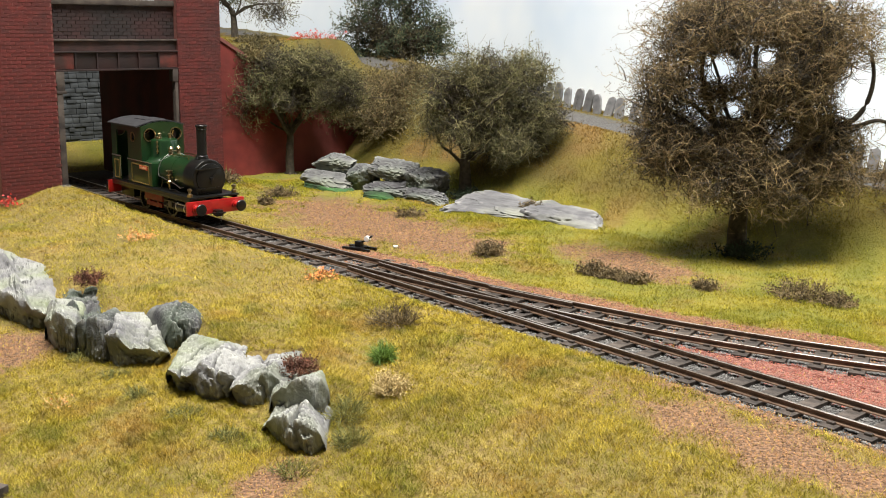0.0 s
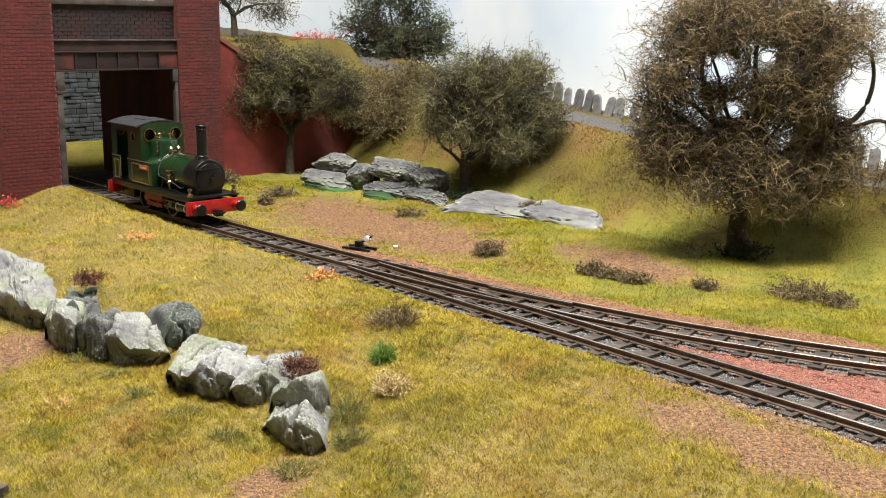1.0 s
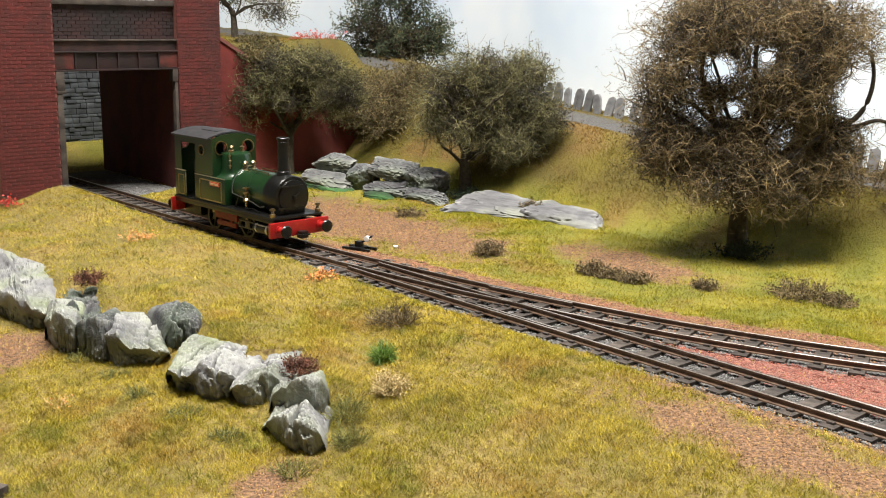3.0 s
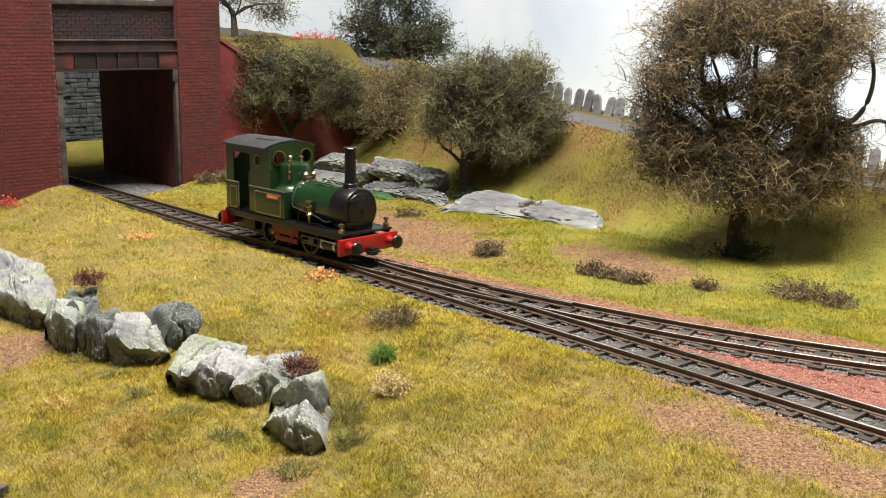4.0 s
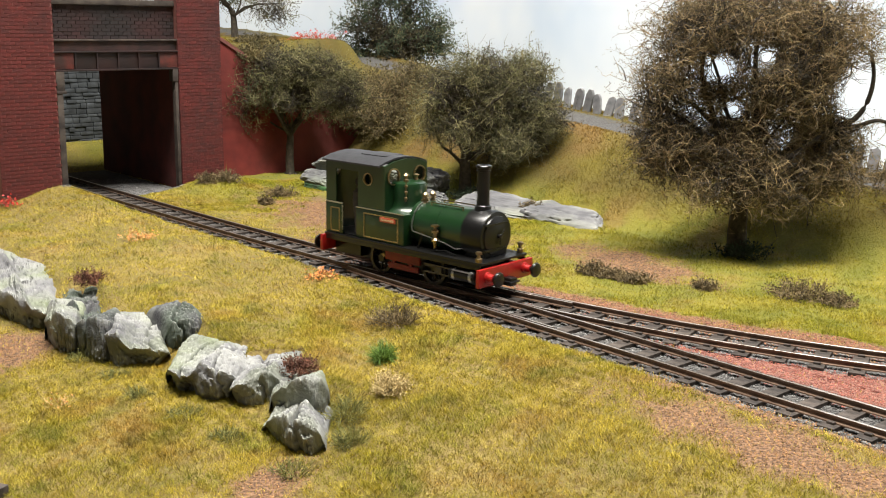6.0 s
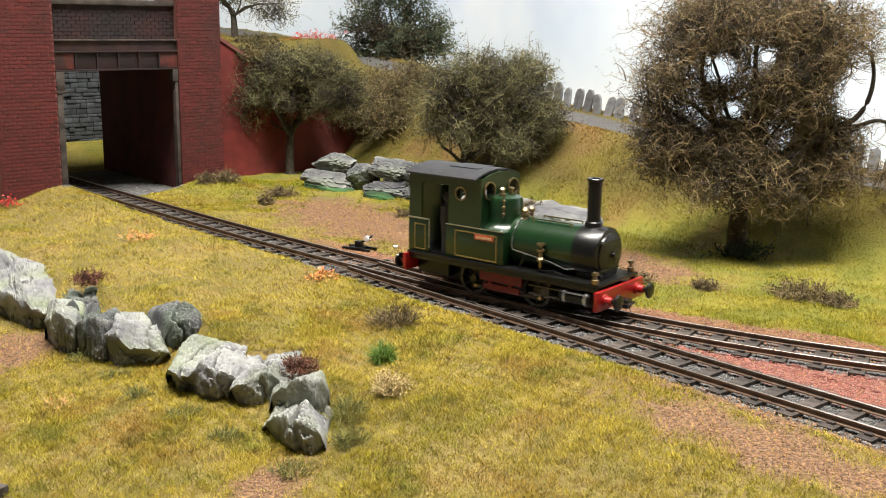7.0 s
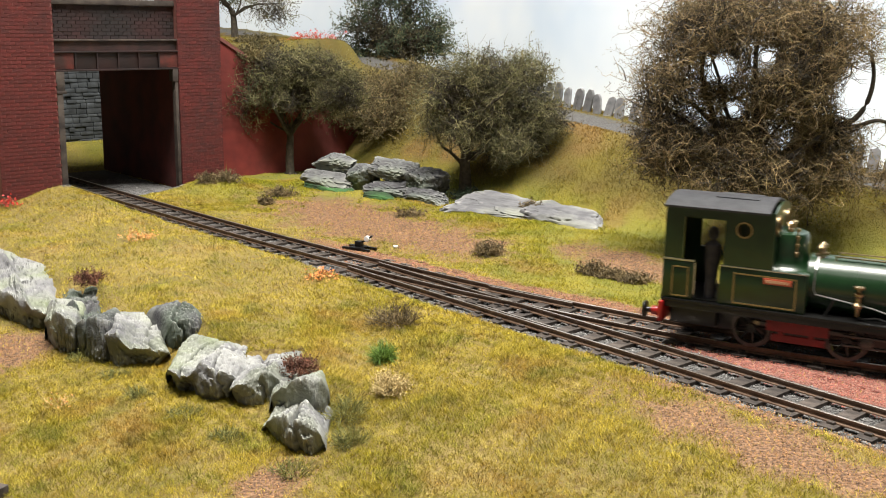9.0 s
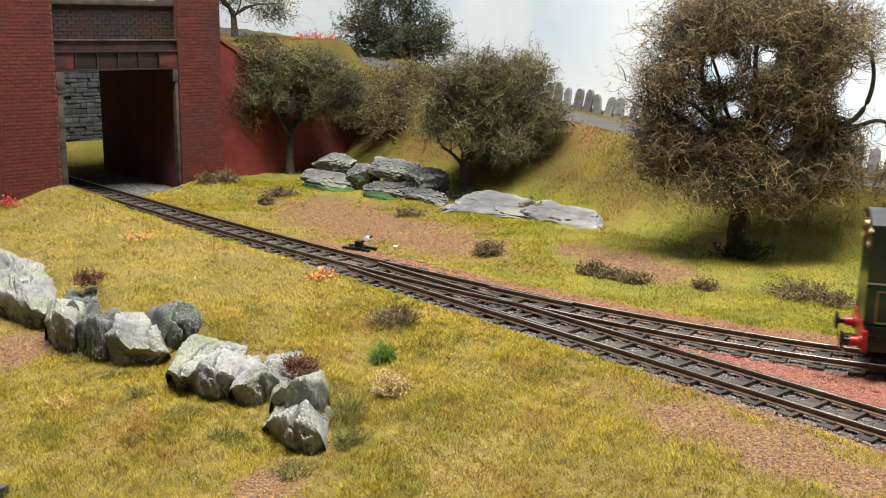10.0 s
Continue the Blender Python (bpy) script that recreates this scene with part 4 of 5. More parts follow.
    return tagged(ob, label, "rock", "rock outcrops")


def build_rocks():
    lab = "craggy pale grey rock set in the grass bank"
    dark = "dark fissured rock set in the grass bank"
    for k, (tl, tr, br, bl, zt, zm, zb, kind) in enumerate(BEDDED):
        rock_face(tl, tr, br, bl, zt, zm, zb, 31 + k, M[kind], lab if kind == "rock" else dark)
    back = "layered grey-green rock at the foot of the slope"
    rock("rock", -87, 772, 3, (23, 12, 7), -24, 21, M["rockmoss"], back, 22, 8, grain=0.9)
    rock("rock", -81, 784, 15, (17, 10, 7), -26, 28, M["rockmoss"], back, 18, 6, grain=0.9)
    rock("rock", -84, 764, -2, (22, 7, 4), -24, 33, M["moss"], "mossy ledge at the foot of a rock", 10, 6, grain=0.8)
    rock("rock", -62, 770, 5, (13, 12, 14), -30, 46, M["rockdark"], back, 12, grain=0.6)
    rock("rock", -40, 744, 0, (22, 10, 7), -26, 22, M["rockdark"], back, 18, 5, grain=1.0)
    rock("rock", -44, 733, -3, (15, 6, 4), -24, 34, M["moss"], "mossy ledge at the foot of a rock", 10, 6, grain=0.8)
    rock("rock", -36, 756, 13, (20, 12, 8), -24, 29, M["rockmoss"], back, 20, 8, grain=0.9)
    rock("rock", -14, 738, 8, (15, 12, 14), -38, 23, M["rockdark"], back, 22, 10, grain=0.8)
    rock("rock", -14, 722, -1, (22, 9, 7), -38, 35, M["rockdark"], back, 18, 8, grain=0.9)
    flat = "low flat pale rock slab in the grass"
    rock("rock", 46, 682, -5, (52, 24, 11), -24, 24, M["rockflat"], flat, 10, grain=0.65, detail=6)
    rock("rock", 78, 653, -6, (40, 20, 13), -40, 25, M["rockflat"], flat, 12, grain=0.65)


# ---------- plants ----------
def twig_mesh(starts, ways, lengths, radius, rs, seg=6, curl=0.55):
    """Many thin curling twigs as three-sided tubes; returns verts, faces and points along them."""
    n = len(starts)
    p = starts.copy()
    d = ways / np.linalg.norm(ways, axis=1, keepdims=True)
    spin = rs.normal(size=(n, 3)) * curl * 0.8
    rings, path = [], []
    for k in range(seg + 1):
        a = np.cross(d, np.array([0.31, 0.53, 0.79]))
        a /= np.linalg.norm(a, axis=1, keepdims=True) + 1e-9
        b = np.cross(d, a)
        r = (radius * (1 - 0.7 * k / seg))[:, None]
        rings.append(np.stack([p + (a * math.cos(t) + b * math.sin(t)) * r for t in (0, 2.094, 4.189)], 1))
        path.append(p.copy())
        d = d + np.cross(spin, d) * 0.5 + rs.normal(size=(n, 3)) * curl * 0.4
        d /= np.linalg.norm(d, axis=1, keepdims=True)
        p = p + d * (lengths / seg)[:, None]
    v = np.stack(rings, 1)
    i = np.arange(n * (seg + 1) * 3).reshape(n, seg + 1, 3)
    f = []
    for j in range(3):
        j2 = (j + 1) % 3
        f.append(np.stack([i[:, :-1, j], i[:, :-1, j2], i[:, 1:, j2], i[:, 1:, j]], -1).reshape(-1, 4))
    return v.reshape(-1, 3), np.concatenate(f), np.stack(path, 1)


def leaf_mesh(pts, size, rs):
    n = len(pts)
    a = rs.normal(size=(n, 3))
    a /= np.linalg.norm(a, axis=1, keepdims=True)
    b = np.cross(a, rs.normal(size=(n, 3)))
    b /= np.linalg.norm(b, axis=1, keepdims=True) + 1e-9
    s = rs.uniform(0.5, 1.2, (n, 1)) * size
    v = np.stack([pts - a * s, pts + b * s * 0.6, pts + a * s, pts - b * s * 0.6], 1)
    return v.reshape(-1, 3), np.arange(4 * n).reshape(n, 4)


def shell_points(lobes, n, rs, inner=0.45):
    """Points in the outer part of a crown made of lobes."""
    w = np.array([l[3] * l[4] * l[5] for l in lobes]) ** (2 / 3)
    k = rs.choice(len(lobes), n, p=w / w.sum())
    q = rs.normal(size=(n, 3))
    q /= np.linalg.norm(q, axis=1, keepdims=True)
    r = rs.uniform(inner, 1.0, (n, 1)) ** 0.7
    L = np.array(lobes)[k]
    return L[:, :3] + q * r * L[:, 3:6], q


def clear_of(pts, gaps):
    """True where a point lies outside the open gaps of a crown: (across, height, half width, half height)."""
    ok = np.ones(len(pts), bool)
    for gx, gh, rx, rz in gaps:
        ok &= ((pts[:, 0] - 0.28 * pts[:, 1] - gx) / rx) ** 2 + ((pts[:, 2] - gh) / rz) ** 2 > 1
    return ok


def tree(x, y, z, trunk_h, trunk_r, lobes, mats, label, seed, twigs=900, leaves=9000, leaf=0.9, twig_len=16, wander=0.4, limb_n=9, gaps=(), boughs=()):
    rs = np.random.RandomState(seed)
    t = thing("tree", x, y, z, 0, label, "tree", "trees on the layout")
    bm = bmesh.new()
    top = Vector((rs.uniform(-4, 4), rs.uniform(-3, 3), trunk_h))
    pts = [Vector((0, 0, -3)), Vector((rs.uniform(-1, 1), 0, trunk_h * 0.35)), Vector((top.x * 0.6, top.y * 0.6, trunk_h * 0.7)), top]
    tube(bm, pts, trunk_r * 1.25, 10, 0.62)
    for k in range(5):
        a = 6.28 * k / 5 + rs.uniform(-0.4, 0.4)
        tube(bm, [(0, 0, 2.5), (trunk_r * 1.3 * math.cos(a), trunk_r * 1.3 * math.sin(a), 0.5), (trunk_r * 2.4 * math.cos(a), trunk_r * 2.4 * math.sin(a), -2)], trunk_r * 0.5, 6, 0.4)
    part("trunk", bm, M["bark"], t)
    for k in range(limb_n):
        l = lobes[k % len(lobes)]
        e = Vector((l[0] + rs.uniform(-0.6, 0.6) * l[3], l[1] + rs.uniform(-0.6, 0.6) * l[4], l[2] + rs.uniform(-0.3, 0.6) * l[5]))
        s = pts[2].lerp(top, rs.uniform(0.0, 1.0))
        bow = Vector((rs.normal() * 0.13, rs.normal() * 0.13, rs.uniform(-0.05, 0.22))) * (e - s).length
        mid = [s + (e - s) * f + bow * math.sin(math.pi * f) + Vector(rs.normal(size=3)) * 0.9 for f in (0.15, 0.3, 0.45, 0.6, 0.75, 0.9)]
        bm = bmesh.new()
        tube(bm, [s, *mid, e], trunk_r * rs.uniform(0.28, 0.5), 7, 0.25)
        part("limb", bm, M["bark"], t)
    for way, r in boughs:
        way = [Vector(q) for q in way]
        for _ in range(2):
            # rounds the corners off
            way = [way[0]] + [a.lerp(b, f) for a, b in zip(way, way[1:]) for f in (0.25, 0.75)] + [way[-1]]
        bm = bmesh.new()
        tube(bm, way, r, 8, 0.35)
        part("limb", bm, M["bark"], t)

    def tangle(name, n, inner, reach, length, thick, mat):
        # twigs grow in clumps
        st, out = shell_points(lobes, max(30, n // 28), rs, inner)
        k = rs.randint(0, len(st), n)
        st = (st - out * reach)[k] + rs.normal(size=(n, 3)) * 0.26 * length
        out = out[k]
        ok = clear_of(st, gaps)
        st, out = st[ok], out[ok]
        way = 0.35 * out + rs.normal(size=out.shape) * 0.8
        v, f, path = twig_mesh(st, way, rs.uniform(0.5, 1.4, len(st)) * length, rs.uniform(*thick, len(st)), rs, 5, wander)
        if gaps:
            # none of them crosses an open gap
            n = len(st)
            ok = clear_of(path.reshape(-1, 3), [(a, b, c * 0.5, d * 0.5) for a, b, c, d in gaps]).reshape(n, -1).all(1)
            v = v.reshape(n, -1, 3)[ok].reshape(-1, 3)
            f = f.reshape(3, n, 5, 4)[:, :ok.sum()].reshape(-1, 4)
            path = path[ok]
        ob = new(name, mesh_array(name, v, f, mat))
        ob.parent = t
        return path.reshape(-1, 3)

    outer = tangle("twig_tangle", int(twigs * 0.7), 0.55, 2, twig_len, (0.12, 0.26), mats[0])
    # bark-dark twigs and darker leaves inside imitate the crown's inner shade
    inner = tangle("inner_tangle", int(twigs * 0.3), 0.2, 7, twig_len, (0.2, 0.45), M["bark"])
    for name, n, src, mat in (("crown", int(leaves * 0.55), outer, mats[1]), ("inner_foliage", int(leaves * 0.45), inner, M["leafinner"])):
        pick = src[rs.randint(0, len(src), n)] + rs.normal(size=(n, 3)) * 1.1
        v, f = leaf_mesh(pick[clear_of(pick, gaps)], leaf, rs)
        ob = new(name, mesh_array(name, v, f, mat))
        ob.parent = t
    return t


def build_trees():
    """Crowns as lobes: centre and half sizes, from the foot of the trunk."""
    tree(162, 562, gz(162, 562), 38, 4.8, [(-24, 0, 120, 32, 28, 18), (34, 0, 118, 33, 30, 20), (6, 0, 132, 36, 28, 14), (-44, 0, 90, 15, 20, 18), (-42, 0, 60, 19, 22, 20), (20, -8, 90, 26, 24, 24), (42, 0, 66, 21, 22, 15), (2, -14, 44, 44, 26, 12), (36, -6, 47, 25, 22, 12), (-8, -4, 58, 24, 20, 13), (46, 0, 98, 12, 20, 14), (-15, 3, 90, 16, 16, 20), (2, 6, 74, 18, 16, 14)],
         (M["twig"], M["leafbrown"]), "large tree with a tangled brown-olive crown and gaps", 1, 15500, 84000, 0.6, 20, 1.35, 9,
         gaps=((-17, 101, 9, 8), (-8, 79, 6, 5), (8, 108, 7, 5), (55, 90, 10, 14)),
         boughs=((((2, 0, 36), (20, 0, 56), (40, 0, 70), (54, 0, 72), (63, 0, 82), (66, 0, 98), (62, 0, 112)), 2.4),
                 (((46, 0, 71), (58, 0, 71), (70, 0, 76), (78, 0, 72)), 1.8),
                 (((0, 0, 36), (-12, 0, 62), (-22, 0, 84), (-28, 0, 104), (-20, 0, 118)), 2.2),
                 (((-10, 0, 56), (-28, 0, 70), (-44, 0, 80), (-54, 0, 84)), 1.6),
                 (((0, 0, 36), (4, -4, 60), (2, -6, 86), (0, -4, 110), (4, 0, 126)), 2.2),
                 (((-30, -8, 44), (-46, -8, 52), (-50, -6, 66)), 1.2)))
    tree(15, 735, gz(15, 735), 30, 4.2, [(-16, 0, 74, 18, 20, 18), (8, 0, 88, 24, 22, 13), (36, 0, 82, 24, 22, 16), (54, -4, 58, 17, 20, 18), (36, -8, 40, 24, 20, 13), (4, -8, 50, 24, 22, 14), (-20, -4, 52, 13, 16, 12), (22, 0, 62, 26, 22, 20)],
         (M["twigdark"], M["leaf"]), "round olive-green tree at the foot of the slope", 2, 7200, 46000, 0.68, 15, 1.0, 10)
    tree(-125, 842, gz(-125, 842), 40, 3.0, [(-34, -8, 60, 20, 18, 21), (-12, -6, 82, 27, 20, 17), (20, -4, 84, 30, 20, 16), (44, -6, 68, 19, 16, 17), (8, -6, 62, 28, 18, 12)],
         (M["twigdark"], M["leaf"]), "spreading olive-green tree in front of the red wall", 3, 6000, 42000, 0.72, 14, 1.0, 9)
    tree(-50, 1075, gz(-50, 1075), 20, 4, [(0, 0, 34, 54, 30, 34), (-28, 0, 18, 34, 26, 24), (26, 0, 18, 34, 26, 24), (0, -6, 12, 44, 24, 16), (0, 0, 66, 46, 30, 34)],
         (M["twigdark"], M["leafdark"]), "dense dark green tree on the hill top", 4, 2600, 42000, 1.2, 17, 0.5, 6)
    tree(-204, 1030, gz(-204, 1030), 26, 3.0, [(0, 0, 46, 42, 22, 14), (-26, 0, 42, 24, 18, 14), (36, 0, 26, 20, 16, 16)],
         (M["twigdark"], M["leaf"]), "small thin tree on the hill behind the bridge", 5, 900, 6000, 0.9, 16, 0.6, 8)
    for x, y, r in ((162, 560, 13), (16, 733, 11)):
        bush("ivy", x, y - 3, (r, r * 0.7), 9, (M["leafdark"], M["leafdark"]), "dark green ivy round the foot of a tree", int(r), 200, 1600, 0.7, 0.5, "ivy")


def bush(name, x, y, r, h, mats, label, seed, twigs=160, leaves=1600, leaf=0.6, sink=0.0, cat="bush", group=""):
    rs = np.random.RandomState(seed)
    t = thing(name, x, y, gz(x, y) - sink, 0, label, cat, group)
    lobes = [(rs.uniform(-0.4, 0.4) * r[0], rs.uniform(-0.4, 0.4) * r[1], h * rs.uniform(0.3, 0.6), r[0] * rs.uniform(0.5, 0.8), r[1] * rs.uniform(0.5, 0.8), h * 0.5) for _ in range(5)]
    st, out = shell_points(lobes, twigs, rs, 0.2)
    st[:, 2] = np.maximum(st[:, 2] * 0.5, 0)
    v, f, path = twig_mesh(st, out + np.array([0, 0, 0.7]), rs.uniform(0.4, 0.9, twigs) * h, rs.uniform(0.12, 0.24, twigs), rs, 4, 0.35)
    ob = new("stem_tangle", mesh_array("stem_tangle", v, f, mats[0]))
    ob.parent = t
    pick = path[rs.randint(0, twigs, leaves), rs.randint(1, 5, leaves)] + rs.normal(size=(leaves, 3)) * 0.5
    v, f = leaf_mesh(pick, leaf, rs)
    ob = new("foliage", mesh_array("foliage", v, f, mats[1]))
    ob.parent = t
    return t


def build_bushes():
    tw, he = M["twigdark"], M["heather"]
    hang = (M["twig"], M["leafbrown"])
    for k, (x, y, rx, h) in enumerate(((-58, 893, 20, 28), (-44, 868, 18, 30), (-36, 888, 22, 34), (-62, 925, 24, 30), (-84, 930, 24, 26), (-26, 905, 16, 24), (-108, 900, 26, 18), (-132, 880, 22, 12), (-150, 870, 20, 10))):
        bush("hedge_bush", x, y, (rx, 14), h, hang, "straggling brown-green bush on the slope", 40 + k, 420, 8500, 0.85, 3.0, "bush", "bushes on the slope")
    # twiggy growth hanging over the coping of the wing wall
    for k, (a, rx, h) in enumerate(((48, 13, 10), (78, 15, 13), (106, 15, 16), (132, 15, 20), (154, 14, 24))):
        q = W0 + WD * a + WN * 7
        bush("hedge_bush", q[0], q[1], (rx, 15), h, hang, "straggling brown-green bush on the slope", 140 + k, 380, 6500, 0.8, 5.0, "bush", "bushes on the slope")
    small = [(25, 550, 8, 8), (75, 509, 6, 7), (85, 504, 9, 5), (95, 498, 9, 5), (-22, 668, 13, 6), (127, 485, 7, 5), (168, 473, 15, 10), (181, 463, 13, 6), (-116, 735, 11, 8), (-121, 702, 5, 6), (57, 676, 4, 10), (252, 600, 18, 18), (262, 575, 14, 20), (-158, 752, 9, 8), (-170, 745, 6, 7)]
    for k, (x, y, rx, h) in enumerate(small):
        bush("shrub", x, y, (rx, rx * 0.7), h, (he, he), "low brown heather shrub in the grass", 60 + k, 170, 2600, 0.55, 0.5, "shrub", "shrubs in the yard")


def build_tufts():
    bush("grass_tuft", -22, 380, (3.8, 3.8), 7.0, (M["brightgreen"], M["brightgreen"]), "bright green grass tuft on the bank", 90, 420, 900, 0.3, 0.5, "grass tuft")
    bush("straw_tuft", -18, 353, (4.2, 4), 8, (M["straw"], M["straw"]), "pale straw tuft on the bank", 91, 260, 2600, 0.45, 0.5, "grass tuft")
    bush("heather", -21, 415, (12, 9), 9, (M["heather"], M["heather"]), "thin brown heather on the bank", 92, 320, 1300, 0.42, 0.5, "shrub")
    bush("flower_patch", -58, 486, (9, 5), 5, (M["twigdark"], M["orange"]), "orange flowers beside the track", 93, 80, 420, 0.6, 0.0, "flowers")
    bush("flower_patch", -172, 573, (13, 8), 5, (M["straw"], M["orange"]), "pale orange flowers on the bank", 94, 90, 330, 0.55, 0.0, "flowers")
    bush("flower_patch", -142, 368, (7, 5), 4, (M["straw"], M["orange"]), "pale orange flowers on the bank", 99, 40, 60, 0.45, 0.0, "flowers")
    bush("flower_patch", -125, 985, (26, 10), 9, (M["twigdark"], M["poppy"]), "red flowers on the hill top", 98, 120, 420, 1.0, 0.0, "flowers")
    bush("flower_patch", -280, 660, (8, 7), 8, (M["twigdark"], M["poppy"]), "red flowers by the bridge pier", 95, 60, 160, 0.9, 0.0, "flowers")
    bush("grass_tuft", -33, 340, (8, 12), 7, (M["olive"], M["olive"]), "dark olive grass clump beside the rocks", 101, 260, 500, 0.4, 0.5, "grass tuft")
    for k, (x, y, rx, h) in enumerate(((-45, 306, 9, 4), (-30, 322, 6, 7), (-70, 330, 9, 4), (-92, 352, 9, 3.5), (-112, 372, 8, 3.5), (-128, 394, 9, 3.5), (-150, 414, 8, 3.5))):
        bush("grass_tuft", x, y, (rx, rx * 0.7), h, (M["olive"], M["olive"]), "olive grass clump at the foot of the rocks", 110 + k, 170, 380, 0.35, 0.5, "grass tuft", "grass clumps by the rocks")
    pl = part("plank", B((-14, 12, -7, 7, -3, 2.5), (-14, 12, -7.6, -5, 2.5, 3.4), bevel=0.4), M["sleeper"])
    pl.matrix_basis = pose(-149 * MM, 302 * MM, (gz(-149, 302) + 2) * MM, 0, 0, -20)
    tagged(pl, "weathered dark board lying in the grass", "board")
    for k, (x, y, zz) in enumerate(((-168, 484, -4), (-51, 362, -5))):
        b = bush("heather", x, y, (6, 5), 6, (M["heather_red"], M["heather_red"]), "small red-brown heather growing on the rock", 96 + k, 150, 1500, 0.5, 0.0, "shrub")
        b.location.z = zz * MM


# ---------- point lever ----------
def build_lever():
    lv = thing("point_lever", -45, 562, -3, -30, "black point lever with a white weight beside the track", "point lever")
    lv.scale = (0.8, 0.8, 0.8)
    part("base_plate", B((-12, 10, -6, -3.5, 0, 1.8), (-12, 10, 2.5, 5, 0, 1.8), (-6, 3, -6, 5, 0.5, 2.2), bevel=0.2), M["black"], lv)
    bm = B((-4, 1, -2.5, 1.5, 2, 6), bevel=0.4)
    part("lever_box", bm, M["black"], lv)
    bm = bmesh.new()
    tube(bm, [(-2, 0, 4), (4, 0, 7), (9, 0, 10.5)], 0.7, 8)
    part("lever_arm", bm, M["black"], lv)
    bm = bmesh.new()
    lathe(bm, [(0.3, -1.6), (2.0, -1.4), (2.2, 0), (2.0, 1.4), (0.3, 1.6)], (5, 0, 8), "y", 16)
    part("weight", bm, M["white"], lv, "white painted weight")
    st = B((7, 9.5, 8, 10, 0, 1.4), bevel=0.4)
    s = part("stone", st, M["white"])
    s.matrix_basis = pose(-31 * MM, 556 * MM, -3 * MM, 0, 0, 20)
    tagged(s, "small white stone on the scatter", "stone")


# ---------- locomotive ----------
RAIL_Z = 0.0
WHEEL_R = 7.4
AXLES = (7.5, 42.0)


def build_loco():
    """Local axes: x forwards, y to its left, z up from the rail top."""
    lo = thing("steam_locomotive", 0, 0, 0, 0, "dark green side-tank engine with red buffer beams and brass fittings", "locomotive")
    G, K, R = M["green"], M["black"], M["red"]
    part("running_plate", B((-26.3, 76, -16.5, 16.5, 15.4, 16.6), (-26, 75, -16.3, -15.6, 13.2, 15.5), (-26, 75, 15.6, 16.3, 13.2, 15.5), bevel=0.2), K, lo)
    part("frame", B((-24, 74, -6.5, -5.3, 4.5, 15.5), (-24, 74, 5.3, 6.5, 4.5, 15.5), (-22, 72, -5.3, 5.3, 8, 14), (-24, -6, -11, 11, 6, 15), bevel=0.2), K, lo)
    for s in (-1, 1):
        y0, y1 = sorted((s * 12.2, s * 13.4))
        part("side_frame", B((13.5, 36, y0, y1, 8.4, 14.6), (15.5, 35, y0, y1, 4.6, 7.4), (18, 20, y0, y1, 7, 9), (29, 31, y0, y1, 7, 9), bevel=0.2), M["dull_red"], lo, "dull red side frame")
    beam = part("buffer_beam", B((75.4, 77.2, -19.4, 19.4, 6.0, 14.2), bevel=0.25), R, lo, "bright red front buffer beam")
    rear = part("buffer_beam", B((-27.0, -25.2, -18.8, 18.8, 7.4, 15.4), bevel=0.25), R, lo, "bright red rear buffer beam")
    for s in (-1, 1):
        for x, d, host in ((77.2, 1, beam), (-27.0, -1, rear)):
            bm = bmesh.new()
            lathe(bm, [(2.6, 0), (2.6, d * 0.8), (1.9, d * 1.0), (1.7, d * 3.6)], (x, s * 13.5, 10.2), "x", 20)
            h = part("buffer_housing", bm, R, host)
            bm = bmesh.new()
            lathe(bm, [(1.0, d * 3.2), (1.1, d * 5.6), (3.3, d * 5.8), (3.5, d * 6.4), (3.1, d * 7.0), (0.4, d * 7.4)], (x, s * 13.5, 10.2), "x", 24)
            part("buffer_head", bm, K, host, "black buffer head")
    for x, d, host in ((77.2, 1, beam), (-27.0, -1, rear)):
        a, b = sorted((x, x + d * 4.5))
        part("coupling", B((a, b, -2.4, 2.4, 4.8, 8.6), (a + 1, b + (0.8 if d > 0 else 0), -3.6, 3.6, 6.2, 7.2), bevel=0.5), K, host)
        bm = bmesh.new()
        tube(bm, [(x + d * 3.2, 0.8, 6), (x + d * 4.6, 0.8, 3.6), (x + d * 4.2, 0.8, 1.6), (x + d * 3.2, 0.8, 2.0)], 0.28, 6)
        part("coupling_hook", bm, M["steel"], host)
    # tanks, bunker and cab
    for s in (-1, 1):
        a, b = sorted((s * 8.5, s * 15.0))
        part("side_tank", B((-5, 27, a, b, 16.6, 31.4), bevel=0.35), G, lo)
        a, b = sorted((s * 14.0, s * 15.0))
        part("bunker_side", B((-26.8, -14.8, a, b, 16.6, 32.2), bevel=0.15), G, lo)
        a, b = sorted((s * 13.9, s * 14.8))
        side = plate([(-26.6, 32.2), (-19.4, 32.2), (-19.4, 49.0), (-3.8, 49.0), (-3.8, 31.4), (14.4, 31.4), (14.4, 53.2), (-26.6, 53.2)], [(3.1, 46.0, 2.7)], a, b)
        sh = part("cab_side", side, G, lo)
        bm = bmesh.new()
        y = s * 14.6
        ring(bm, 2.6, 3.1, 0.5, (3.1, y, 46.0), "y")
        part("window_rim", bm, M["brass"], sh, "brass window rim")
        # beading along the tops
        bd = B((-26.8, -14.6, s * 14.9 - 0.3, s * 14.9 + 0.3, 31.8, 32.5), bevel=0.1)
        part("beading", bd, M["steel"], lo, "thin bright beading")
        bd = B((-4.8, 27.3, s * 15.1 - 0.22, s * 15.1 + 0.22, 31.4, 31.9), bevel=0.1)
        part("beading", bd, M["steel"], lo, "thin bright beading")
